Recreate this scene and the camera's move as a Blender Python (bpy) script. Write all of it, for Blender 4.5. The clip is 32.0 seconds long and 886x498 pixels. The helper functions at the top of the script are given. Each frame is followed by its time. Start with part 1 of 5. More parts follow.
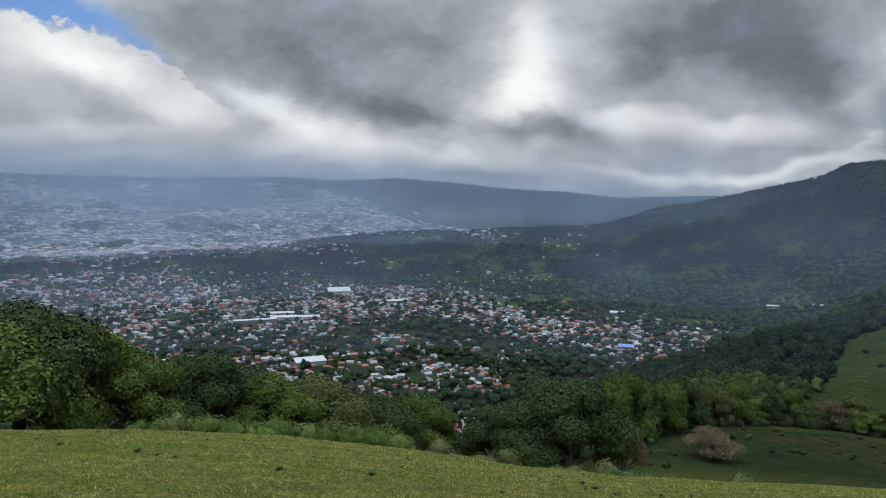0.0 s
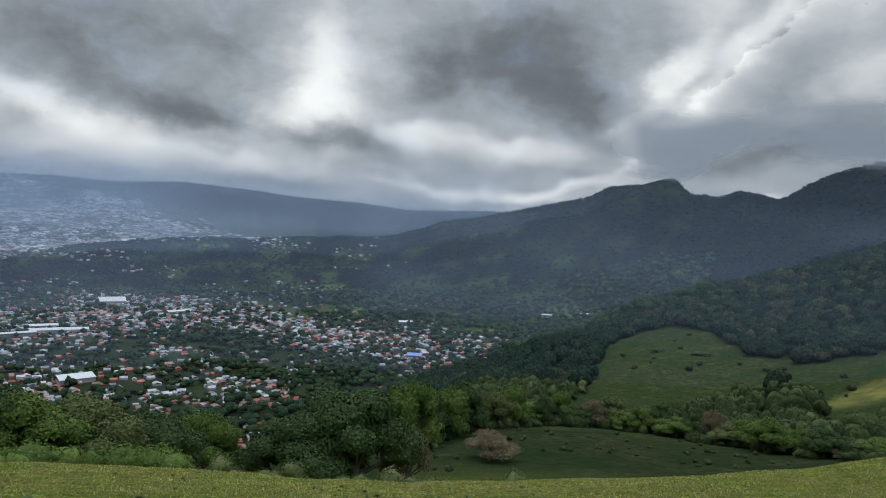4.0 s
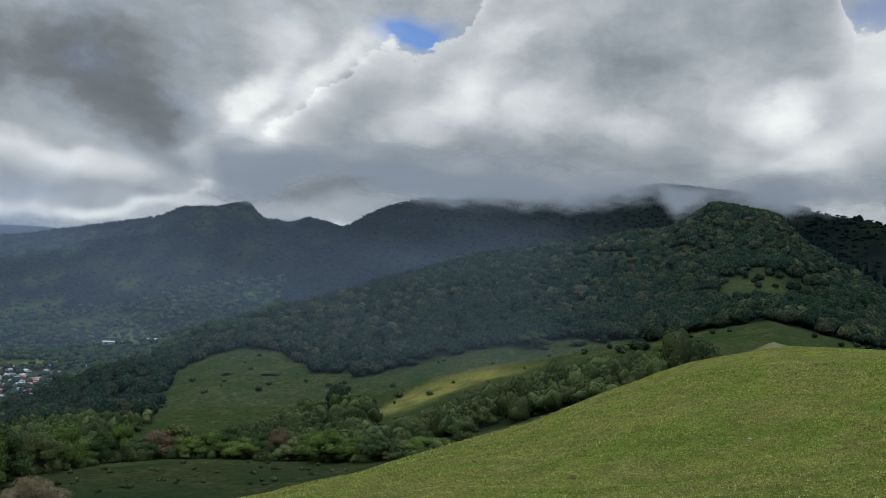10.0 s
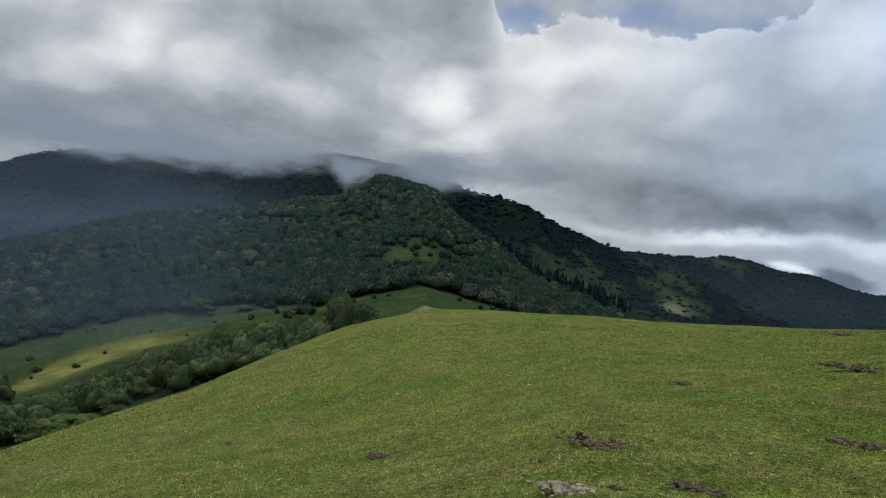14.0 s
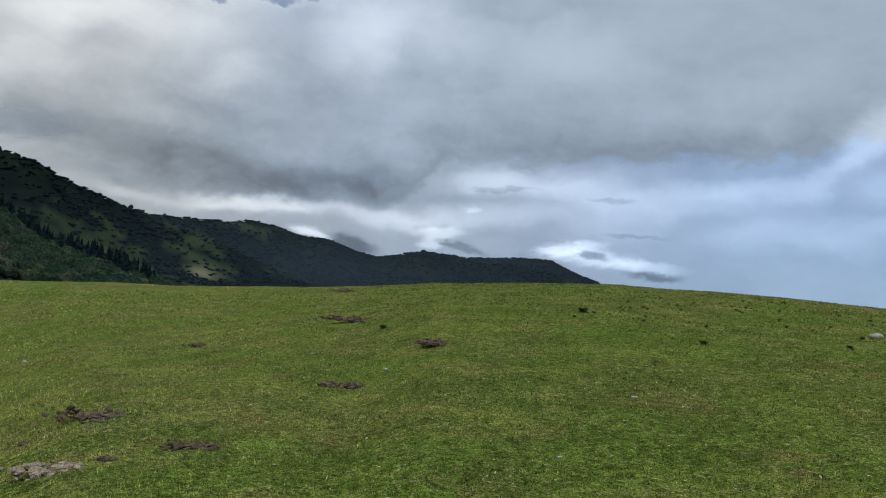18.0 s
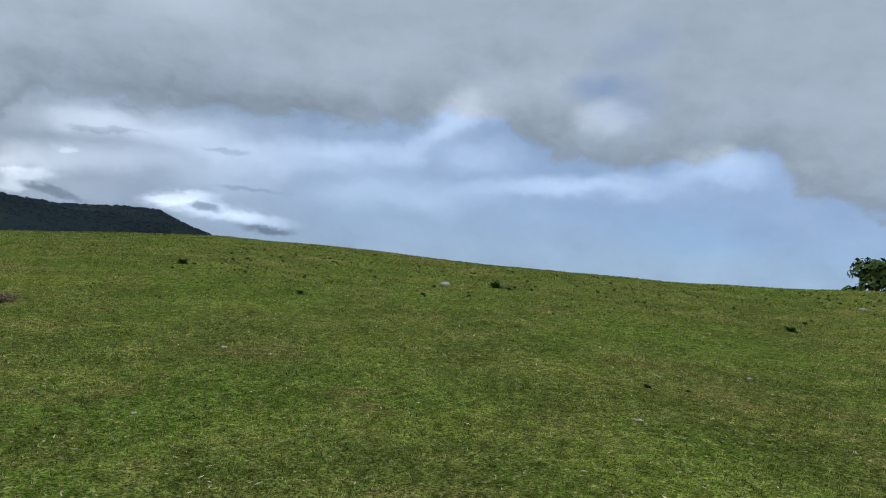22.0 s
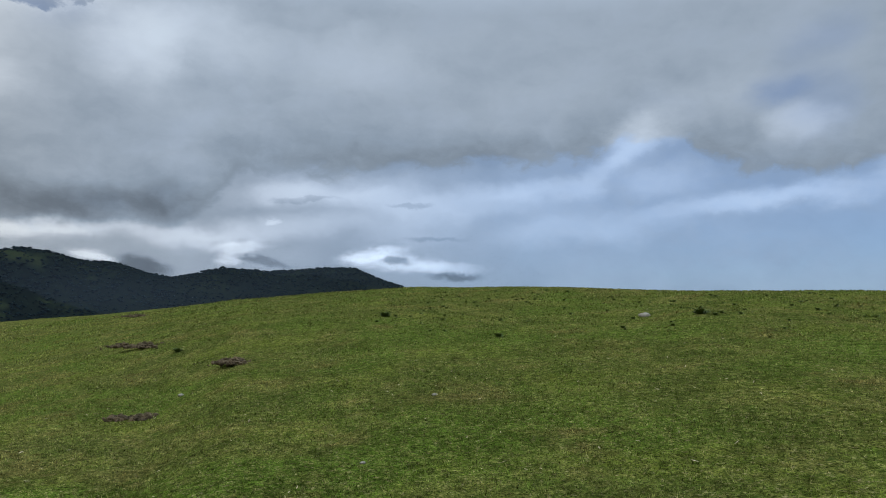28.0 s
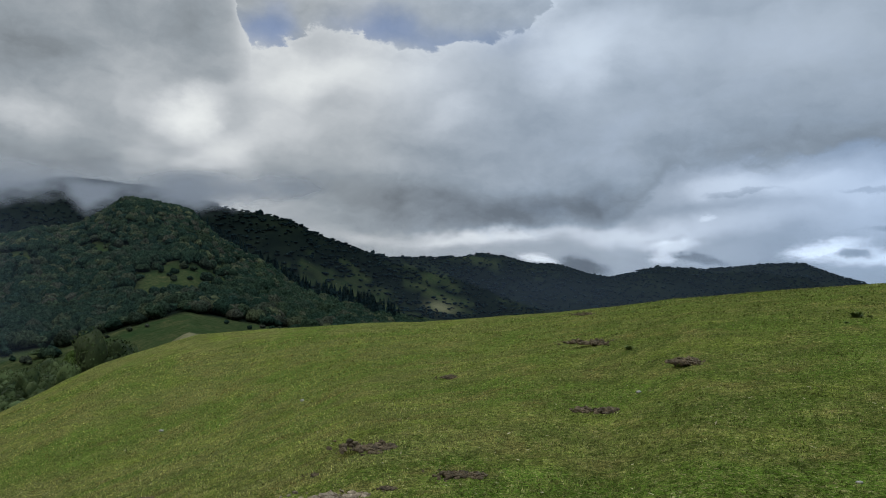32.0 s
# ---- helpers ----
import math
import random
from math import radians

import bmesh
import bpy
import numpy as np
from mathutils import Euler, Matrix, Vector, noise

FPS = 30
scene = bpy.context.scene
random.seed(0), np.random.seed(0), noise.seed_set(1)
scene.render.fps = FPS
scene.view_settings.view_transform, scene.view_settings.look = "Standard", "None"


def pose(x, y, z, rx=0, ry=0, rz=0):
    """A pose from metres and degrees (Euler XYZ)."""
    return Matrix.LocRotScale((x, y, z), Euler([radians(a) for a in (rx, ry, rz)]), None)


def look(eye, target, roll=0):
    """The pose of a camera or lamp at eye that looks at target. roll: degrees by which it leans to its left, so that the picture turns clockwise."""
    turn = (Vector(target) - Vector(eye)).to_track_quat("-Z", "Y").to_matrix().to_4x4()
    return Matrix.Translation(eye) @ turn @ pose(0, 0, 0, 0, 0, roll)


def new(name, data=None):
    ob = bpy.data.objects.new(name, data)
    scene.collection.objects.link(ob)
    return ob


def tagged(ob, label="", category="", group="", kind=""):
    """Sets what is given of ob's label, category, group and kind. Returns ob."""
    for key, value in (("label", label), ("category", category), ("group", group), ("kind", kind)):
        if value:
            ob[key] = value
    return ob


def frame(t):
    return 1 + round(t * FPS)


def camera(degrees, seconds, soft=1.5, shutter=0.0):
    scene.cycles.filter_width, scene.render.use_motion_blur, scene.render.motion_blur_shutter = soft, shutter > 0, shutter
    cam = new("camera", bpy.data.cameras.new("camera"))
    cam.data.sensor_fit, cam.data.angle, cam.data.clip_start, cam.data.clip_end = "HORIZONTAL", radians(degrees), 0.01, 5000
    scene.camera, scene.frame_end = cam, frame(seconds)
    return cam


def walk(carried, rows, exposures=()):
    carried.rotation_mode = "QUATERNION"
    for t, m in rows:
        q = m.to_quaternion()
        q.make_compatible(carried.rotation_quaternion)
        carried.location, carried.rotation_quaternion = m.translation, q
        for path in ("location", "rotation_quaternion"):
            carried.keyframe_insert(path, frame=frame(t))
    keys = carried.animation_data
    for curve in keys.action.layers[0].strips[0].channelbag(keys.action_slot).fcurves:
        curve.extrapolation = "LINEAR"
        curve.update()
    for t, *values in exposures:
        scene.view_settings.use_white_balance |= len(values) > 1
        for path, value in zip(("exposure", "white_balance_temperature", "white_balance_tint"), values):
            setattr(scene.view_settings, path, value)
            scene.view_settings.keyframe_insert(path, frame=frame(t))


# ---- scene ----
# ---- camera ----
cam = camera(61.67, 32.0, soft=1.0)
PATH = [
    (0.0, pose(0.000, 0.450, 1.60, 86.00, -1.50, 0.10)),
    (0.5, pose(0.017, 0.450, 1.60, 85.75, -1.68, -2.06)),
    (1.0, pose(0.034, 0.449, 1.60, 86.20, -1.61, -4.22)),
    (1.5, pose(0.048, 0.447, 1.60, 86.98, -1.41, -6.00)),
    (2.0, pose(0.063, 0.446, 1.60, 87.43, -1.82, -8.00)),
    (2.5, pose(0.081, 0.443, 1.60, 87.48, -2.38, -10.30)),
    (3.0, pose(0.096, 0.440, 1.60, 87.39, -2.79, -12.25)),
    (3.5, pose(0.110, 0.436, 1.60, 87.37, -3.13, -14.02)),
    (5.5, pose(0.166, 0.418, 1.60, 88.03, -4.31, -21.53)),
    (6.0, pose(0.182, 0.411, 1.60, 88.15, -4.59, -23.76)),
    (6.5, pose(0.201, 0.403, 1.60, 88.23, -4.93, -26.33)),
    (7.0, pose(0.220, 0.392, 1.60, 88.53, -5.28, -29.16)),
    (7.5, pose(0.237, 0.383, 1.60, 89.04, -5.52, -31.61)),
    (8.0, pose(0.255, 0.371, 1.60, 89.46, -5.38, -34.40)),
    (8.5, pose(0.279, 0.353, 1.60, 89.65, -5.07, -38.35)),
    (9.0, pose(0.295, 0.340, 1.60, 90.25, -4.94, -40.96)),
    (9.5, pose(0.313, 0.323, 1.60, 90.89, -4.78, -44.17)),
    (10.0, pose(0.333, 0.302, 1.60, 91.54, -4.81, -47.93)),
    (10.5, pose(0.348, 0.286, 1.60, 91.58, -4.95, -50.70)),
    (11.0, pose(0.362, 0.267, 1.60, 91.54, -4.79, -53.68)),
    (11.5, pose(0.375, 0.249, 1.60, 91.50, -5.00, -56.49)),
    (12.0, pose(0.387, 0.229, 1.60, 91.34, -5.26, -59.56)),
    (12.5, pose(0.400, 0.206, 1.60, 91.13, -5.33, -62.89)),
    (13.0, pose(0.411, 0.183, 1.60, 91.27, -5.60, -66.18)),
    (13.5, pose(0.422, 0.156, 1.60, 91.41, -5.90, -69.82)),
    (15.5, pose(0.448, 0.045, 1.60, 91.32, -6.60, -84.46)),
    (16.0, pose(0.450, 0.002, 1.60, 91.94, -6.62, -89.95)),
    (16.5, pose(0.449, -0.033, 1.60, 92.33, -6.44, -94.48)),
    (17.0, pose(0.445, -0.067, 1.60, 91.99, -5.88, -98.79)),
    (17.5, pose(0.438, -0.103, 1.60, 91.79, -5.63, -103.46)),
    (18.0, pose(0.427, -0.142, 1.60, 92.21, -5.40, -108.61)),
    (18.5, pose(0.409, -0.188, 1.60, 92.19, -5.47, -114.88)),
    (19.0, pose(0.389, -0.225, 1.60, 91.98, -5.65, -120.25)),
    (19.5, pose(0.373, -0.252, 1.60, 92.29, -6.19, -124.37)),
    (20.0, pose(0.346, -0.287, 1.60, 92.64, -6.38, -129.99)),
    (20.5, pose(0.322, -0.314, 1.60, 92.38, -5.97, -134.54)),
    (21.0, pose(0.311, -0.325, 1.60, 92.26, -6.20, -136.49)),
    (21.5, pose(0.311, -0.325, 1.60, 91.94, -6.43, -136.54)),
    (22.0, pose(0.302, -0.334, 1.60, 91.54, -6.06, -138.01)),
    (22.5, pose(0.286, -0.347, 1.60, 90.63, -5.17, -140.59)),
    (23.0, pose(0.271, -0.359, 1.60, 89.22, -4.40, -142.85)),
    (23.5, pose(0.267, -0.362, 1.60, 89.15, -3.82, -143.55)),
    (24.0, pose(0.263, -0.365, 1.60, 89.72, -3.75, -144.29)),
    (24.5, pose(0.258, -0.369, 1.60, 90.35, -3.58, -145.08)),
    (26.5, pose(0.318, -0.318, 1.60, 93.57, -2.14, -135.10)),
    (27.0, pose(0.340, -0.294, 1.60, 93.73, -1.75, -130.97)),
    (27.5, pose(0.360, -0.270, 1.60, 93.70, -1.15, -126.87)),
    (28.0, pose(0.375, -0.248, 1.60, 93.66, -0.84, -123.51)),
    (28.5, pose(0.388, -0.227, 1.60, 93.40, -0.52, -120.39)),
    (29.0, pose(0.403, -0.201, 1.60, 93.03, -0.51, -116.49)),
    (29.5, pose(0.419, -0.164, 1.60, 92.96, -0.47, -111.40)),
    (30.0, pose(0.431, -0.128, 1.60, 92.70, -0.13, -106.59)),
    (30.5, pose(0.439, -0.097, 1.60, 92.29, -0.08, -102.47)),
    (31.0, pose(0.444, -0.072, 1.60, 92.47, 0.09, -99.15)),
    (31.5, pose(0.448, -0.041, 1.60, 92.86, -0.16, -95.28)),
    (32.0, pose(0.450, -0.006, 1.60, 93.21, -0.40, -90.83)),
]
walk(cam, PATH, [(0.0, 0.0), (7.0, 0.0), (12.5, 0.08), (17.0, 0.0), (24.0, 0.05), (28.5, -0.12), (31.0, -0.12), (32.0, -0.08)])

# ---- world, sun ----
SUN_BEARING, SUN_HEIGHT = 15.0, 42.0
world = bpy.data.worlds.new("sky")
scene.world = world
world.use_nodes = True
WT = world.node_tree
WT.nodes.clear()

# clouds: bearing, height, half length, half width, tilt (degrees), weight
CLOUDS = {
    "north": [(-28.8, 9.3, 4.2, 1.7, -16, 0.28), (-24.0, 7.9, 4.2, 1.6, -19, 0.28), (-19.1, 6.0, 2.3, 1.2, -17, 0.19), (-28.8, 5.8, 5.0, 1.1, -1, 0.01), (-26.5, 3.9, 6.3, 0.7, 6, 0.13), (-20.3, 3.9, 4.6, 1.1, 0, 0.01), (-24.7, 2.2, 9.4, 0.5, 3, 0.09), (-19.1, 11.1, 4.2, 2.3, -10, -0.11), (-9.9, 11.8, 7.0, 3.6, -6, -0.20), (-9.9, 8.1, 5.4, 1.9, -15, -0.08), (-3.0, 6.5, 5.2, 1.3, -6, -0.19), (-0.6, 12.2, 3.0, 3.6, 1, -0.10), (-13.2, 6.1, 3.6, 1.1, -23, 0.26), (-8.6, 4.4, 3.4, 1.0, -8, 0.27), (-12.3, 3.4, 2.9, 0.8, 2, 0.23), (-4.3, 3.6, 3.4, 0.7, -3, 0.06)],
    "north_low": [(6.3, 10.2, 2.6, 4.5, 5, 0.46), (3.4, 7.1, 2.5, 1.9, 31, 0.17), (7.3, 5.5, 5.5, 1.1, -2, -0.13), (8.9, 7.6, 2.5, 1.2, 0, 0.03), (10.4, 12.2, 2.1, 3.2, -1, 0.04), (14.2, 10.2, 2.4, 2.4, -1, -0.17), (20.7, 11.5, 5.6, 3.4, -3, -0.14), (25.2, 9.1, 3.1, 2.3, 8, -0.09), (14.4, 6.0, 4.4, 1.1, -3, 0.32), (21.8, 5.1, 4.1, 0.8, 0, 0.28), (1.8, 3.3, 4.8, 0.6, -4, 0.06), (-1.2, 2.4, 5.2, 0.4, -2, 0.05), (15.3, 3.8, 5.2, 0.7, -4, -0.08), (24.5, 3.5, 3.2, 0.5, -3, -0.08), (9.1, 2.3, 5.1, 0.5, -3, -0.05), (18.5, 2.0, 6.6, 0.4, -2, 0.30)],
    "northeast": [(4.2, 7.2, 2.4, 1.6, 27, 0.14), (-4.1, 6.0, 4.1, 1.1, 3, -0.05), (7.9, 5.4, 4.8, 1.2, 1, -0.13), (-6.3, 3.1, 2.9, 0.8, 1, 0.14), (-0.1, 3.1, 4.0, 0.6, -2, 0.19), (3.8, 2.0, 5.8, 0.5, -1, -0.13), (13.9, 2.2, 6.3, 0.6, -1, 0.17), (17.0, 6.1, 3.9, 1.3, 10, -0.01), (12.6, 8.4, 2.5, 2.5, 6, 0.04), (21.2, 12.9, 5.6, 4.1, 5, -0.17), (26.4, 8.3, 3.0, 2.6, 64, -0.13), (19.9, 2.8, 4.8, 0.5, 1, -0.06), (15.5, 4.0, 3.8, 0.6, 1, 0.02), (28.4, 14.7, 2.5, 3.3, 22, -0.05), (24.3, 2.4, 4.4, 0.4, 9, 0.28)],
    "rift": [(29.3, 6.6, 1.1, 2.1, 19, 0.40), (32.2, 10.8, 2.9, 1.1, 55, 0.42), (37.4, 13.8, 3.5, 1.1, 37, 0.32), (34.3, 15.3, 2.8, 2.0, 31, 0.19), (40.7, 16.4, 2.3, 1.2, 9, 0.13), (33.8, 7.6, 2.3, 1.4, 49, 0.32), (39.3, 10.3, 3.5, 2.1, 43, -0.05), (41.8, 13.1, 2.2, 1.6, 32, 0.04), (35.3, 4.7, 5.0, 0.9, 12, -0.16), (42.7, 7.2, 4.6, 1.8, 8, -0.10), (38.8, 2.6, 1.6, 0.4, 12, 0.39), (45.4, 11.6, 2.2, 1.2, 5, 0.16), (49.2, 13.8, 2.4, 1.5, 9, 0.11), (49.9, 9.3, 3.1, 1.5, 0, -0.06), (52.1, 15.5, 1.7, 1.8, -3, 0.02)],
    "east": [(32.9, 8.6, 4.1, 0.9, 42, 0.24), (39.8, 10.6, 3.2, 1.5, 38, -0.07), (38.6, 6.4, 4.6, 1.1, 13, -0.10), (48.5, 13.5, 3.0, 2.0, 27, 0.17), (54.2, 12.7, 2.6, 1.7, 16, 0.24), (45.5, 9.8, 2.1, 1.1, 8, 0.17), (51.5, 9.3, 5.2, 1.7, 6, -0.03), (51.5, 18.0, 2.6, 1.6, 25, 0.24), (60.9, 16.1, 4.8, 2.4, 4, -0.09), (69.4, 18.9, 4.7, 2.0, 2, -0.08), (60.5, 11.9, 3.5, 1.1, -7, 0.13), (68.2, 13.7, 2.5, 1.7, 23, 0.06), (57.7, 8.6, 3.9, 1.3, 2, -0.08), (67.4, 8.1, 5.1, 1.1, 1, -0.12), (73.4, 11.2, 4.5, 1.5, 7, 0.14)],
    "shoulder": [(77.9, 15.9, 3.1, 2.0, 10, 0.21), (83.5, 16.3, 3.3, 1.9, -2, 0.14), (88.1, 15.7, 2.7, 1.8, -3, 0.07), (81.2, 12.8, 4.5, 1.4, 0, 0.13), (87.4, 11.3, 3.0, 1.5, 0, -0.03), (79.6, 8.4, 5.0, 1.2, -1, -0.10), (86.4, 7.1, 4.1, 1.2, -1, -0.09), (89.3, 3.6, 2.0, 0.7, -2, 0.04), (83.7, 5.0, 2.2, 0.6, -7, -0.05), (71.8, 13.1, 2.9, 1.5, 18, 0.38), (72.9, 9.7, 3.3, 1.3, 16, 0.23), (67.8, 9.2, 1.7, 1.5, 12, 0.16), (80.7, 15.7, 3.3, 1.5, 20, 0.18), (78.3, 12.1, 2.4, 1.6, 10, 0.08), (75.7, 7.6, 3.8, 1.3, 9, 0.12)],
    "south": [(87.3, 15.6, 3.8, 2.0, 13, 0.10), (83.2, 10.9, 4.5, 2.0, 9, 0.01), (91.1, 13.3, 3.0, 1.2, 26, 0.11), (88.3, 7.0, 6.0, 1.7, 4, -0.09), (97.1, 6.2, 5.3, 1.4, 6, -0.19), (103.2, 6.8, 2.6, 1.6, -3, -0.12), (101.2, 17.3, 3.0, 3.3, 14, 0.22), (98.3, 11.6, 4.8, 1.7, 6, -0.02), (106.3, 18.8, 3.9, 2.4, 3, 0.15), (106.8, 13.5, 5.1, 2.1, 4, 0.02), (93.8, 3.9, 5.2, 0.5, 3, 0.36), (103.4, 4.2, 4.8, 0.6, 2, 0.21), (84.9, 3.8, 2.5, 0.5, -8, 0.13), (111.2, 7.9, 2.9, 0.9, 4, 0.22), (116.9, 8.3, 4.7, 1.0, 5, 0.10)],
    "southwest": [(116.0, 17.5, 5.6, 2.7, 0, 0.08), (123.6, 18.2, 4.0, 2.6, -2, 0.01), (113.4, 11.4, 6.1, 1.2, 3, -0.01), (123.0, 12.2, 4.3, 1.5, 1, 0.01), (110.2, 4.9, 5.8, 1.0, 5, 0.18), (121.0, 5.7, 5.2, 1.6, 4, 0.10), (126.8, 8.4, 3.0, 1.1, 2, 0.00), (116.3, 11.3, 5.9, 1.5, 9, -0.02), (125.0, 11.3, 5.3, 1.5, 7, -0.04), (124.2, 17.8, 7.0, 2.4, 7, 0.02), (135.4, 17.0, 5.7, 2.4, 4, 0.01), (138.1, 12.6, 2.6, 1.1, 19, 0.19), (135.4, 9.4, 2.6, 0.9, 25, 0.17), (126.4, 7.1, 6.6, 1.1, 4, 0.15), (133.6, 5.3, 6.5, 1.3, 6, 0.14)],
    "west": [(119.6, 10.8, 5.1, 1.4, 9, -0.02), (129.1, 14.5, 6.1, 2.0, 7, 0.03), (129.3, 10.9, 4.9, 0.8, 6, -0.00), (118.0, 7.5, 4.9, 0.9, 3, 0.18), (129.5, 8.3, 5.3, 0.8, 3, 0.14), (138.6, 11.2, 2.6, 0.9, 19, 0.21), (140.0, 8.8, 3.0, 1.1, 4, 0.16), (146.5, 9.9, 5.7, 1.3, -5, -0.02), (144.0, 14.7, 4.8, 2.0, 13, 0.05), (149.4, 12.5, 1.9, 1.1, 2, 0.19), (147.6, 7.4, 6.9, 0.8, 6, 0.25), (158.1, 9.3, 3.3, 1.1, 7, 0.25), (159.0, 13.6, 4.5, 2.0, 0, 0.01), (167.0, 9.6, 4.5, 2.3, -11, -0.00), (170.3, 14.5, 3.8, 2.6, -3, 0.03)],
    "gaps": [(-26.8, 11.9, 4.0, 1.3, -17, 1.00), (-30.0, 13.0, 3.9, 2.1, 9, 1.00), (-22.1, 10.0, 2.1, 0.7, -27, 0.50), (43.8, 17.1, 2.9, 1.0, -6, 0.90), (44.7, 17.7, 2.5, 1.2, 0, 0.70), (77.2, 19.4, 2.3, 1.5, 9, 0.80), (86.8, 19.7, 4.5, 1.2, -4, 0.80), (94.0, 18.6, 4.0, 1.4, 7, 0.60), (80.0, 18.1, 2.8, 0.6, 11, 0.70), (148.6, 14.8, 2.3, 1.0, 12, 0.55), (150.7, 17.9, 3.0, 1.4, 20, 0.30), (150.6, 13.4, 2.5, 1.7, 21, 0.35), (174.0, 4.1, 2.9, 1.2, 8, 0.95), (153.3, 5.9, 11.0, 1.7, 3, 0.45), (157.6, 3.6, 9.0, 1.5, 3, 0.50)],
    "puffs": [(117.9, 3.1, 2.4, 0.5, 9, 0.46), (120.1, 2.5, 3.4, 0.6, -1, 0.35), (123.8, 2.2, 2.5, 0.5, -1, 0.19), (119.7, 2.7, 1.1, 0.3, -3, -0.41), (124.4, 1.5, 1.8, 0.3, 1, -0.24), (98.1, 2.4, 1.6, 0.4, -9, 0.41), (101.5, 2.0, 1.6, 0.6, -12, -0.32), (107.9, 3.3, 2.1, 0.4, 1, 0.32), (107.3, 2.5, 0.9, 0.5, 6, 0.30), (109.8, 2.5, 1.9, 0.3, -10, -0.19), (110.5, 5.3, 0.6, 0.2, 5, 0.16), (120.9, 6.9, 1.5, 0.2, -1, -0.14), (112.9, 7.2, 2.5, 0.2, 4, -0.11), (122.5, 4.4, 2.2, 0.2, 0, -0.11)],
}
# edges of the cloud banks: bearing, height
CROWN_EDGE = [(-40, 14.5), (-30.7, 11.0), (-27.4, 10.1), (-24.0, 10.0), (-20.3, 8.3), (-18.6, 6.4), (-14, 5), (-6, 3.6), (2, 2.6), (20, 1.5), (27, 2.4), (28.7, 3.6), (30.3, 5.4), (34.2, 9.3), (35.8, 10.1), (38.6, 13.5), (41.2, 15.4), (42.9, 16.1), (44.3, 15.3), (47.1, 17.1), (49, 19), (52, 26), (60, 36), (70, 36), (74.5, 22), (75.6, 16.7), (78.1, 17.9), (81.0, 19.4), (84.5, 18.0), (89.3, 17.4), (93, 18.5), (98, 20), (106, 30), (180, 40)]
BASE_EDGE = [(-40, 0), (74, 0), (81.9, 4.3), (90.3, 4.1), (99.0, 4.5), (103.4, 4.7), (106.3, 6.2), (107.4, 8.4), (110.7, 9.2), (115.6, 9.1), (123.2, 9.8), (135.6, 10.5), (137.2, 12.1), (141.6, 11.6), (144.4, 9.5), (150.9, 8.5), (155.2, 9.0), (161.2, 10.4), (163.0, 7.6), (169.1, 6.1), (174.8, 5.8)]


def wn(kind, **inputs):
    n = WT.nodes.new(kind)
    for k, v in inputs.items():
        key = int(k[1:]) if k[0] == "i" and k[1:].isdigit() else k
        if isinstance(v, bpy.types.NodeSocket):
            WT.links.new(v, n.inputs[key])
        else:
            n.inputs[key].default_value = v
    return n


def wmath(op, a, b=0.0, c=0.0, clamp=False):
    n = wn("ShaderNodeMath", i0=a, i1=b, i2=c)
    n.operation, n.use_clamp = op, clamp
    return n.outputs[0]


def wvec(op, a, b):
    n = wn("ShaderNodeVectorMath", i0=a, i1=b)
    n.operation = op
    return n


def wcurve(points, value):
    """Height of a cloud edge (degrees) over the bearing."""
    n = WT.nodes.new("ShaderNodeFloatCurve")
    curve = n.mapping.curves[0]
    rows = [((p[0] + 40.0) / 220.0, p[1] / 40.0) for p in points]
    for k, p in enumerate((rows[0], rows[-1])):
        curve.points[k].location = p
    for p in rows[1:-1]:
        curve.points.new(*p)
    for p in curve.points:
        p.handle_type = "VECTOR"
    n.mapping.update()
    WT.links.new(wmath("MULTIPLY_ADD", value, 1 / 220.0, 40.0 / 220.0), n.inputs["Value"])
    return wmath("MULTIPLY", n.outputs[0], 40.0)


def wramp(v, a, b):
    n = wn("ShaderNodeMapRange", i0=v, i1=a, i2=b)
    n.interpolation_type = "SMOOTHSTEP"
    return n.outputs[0]


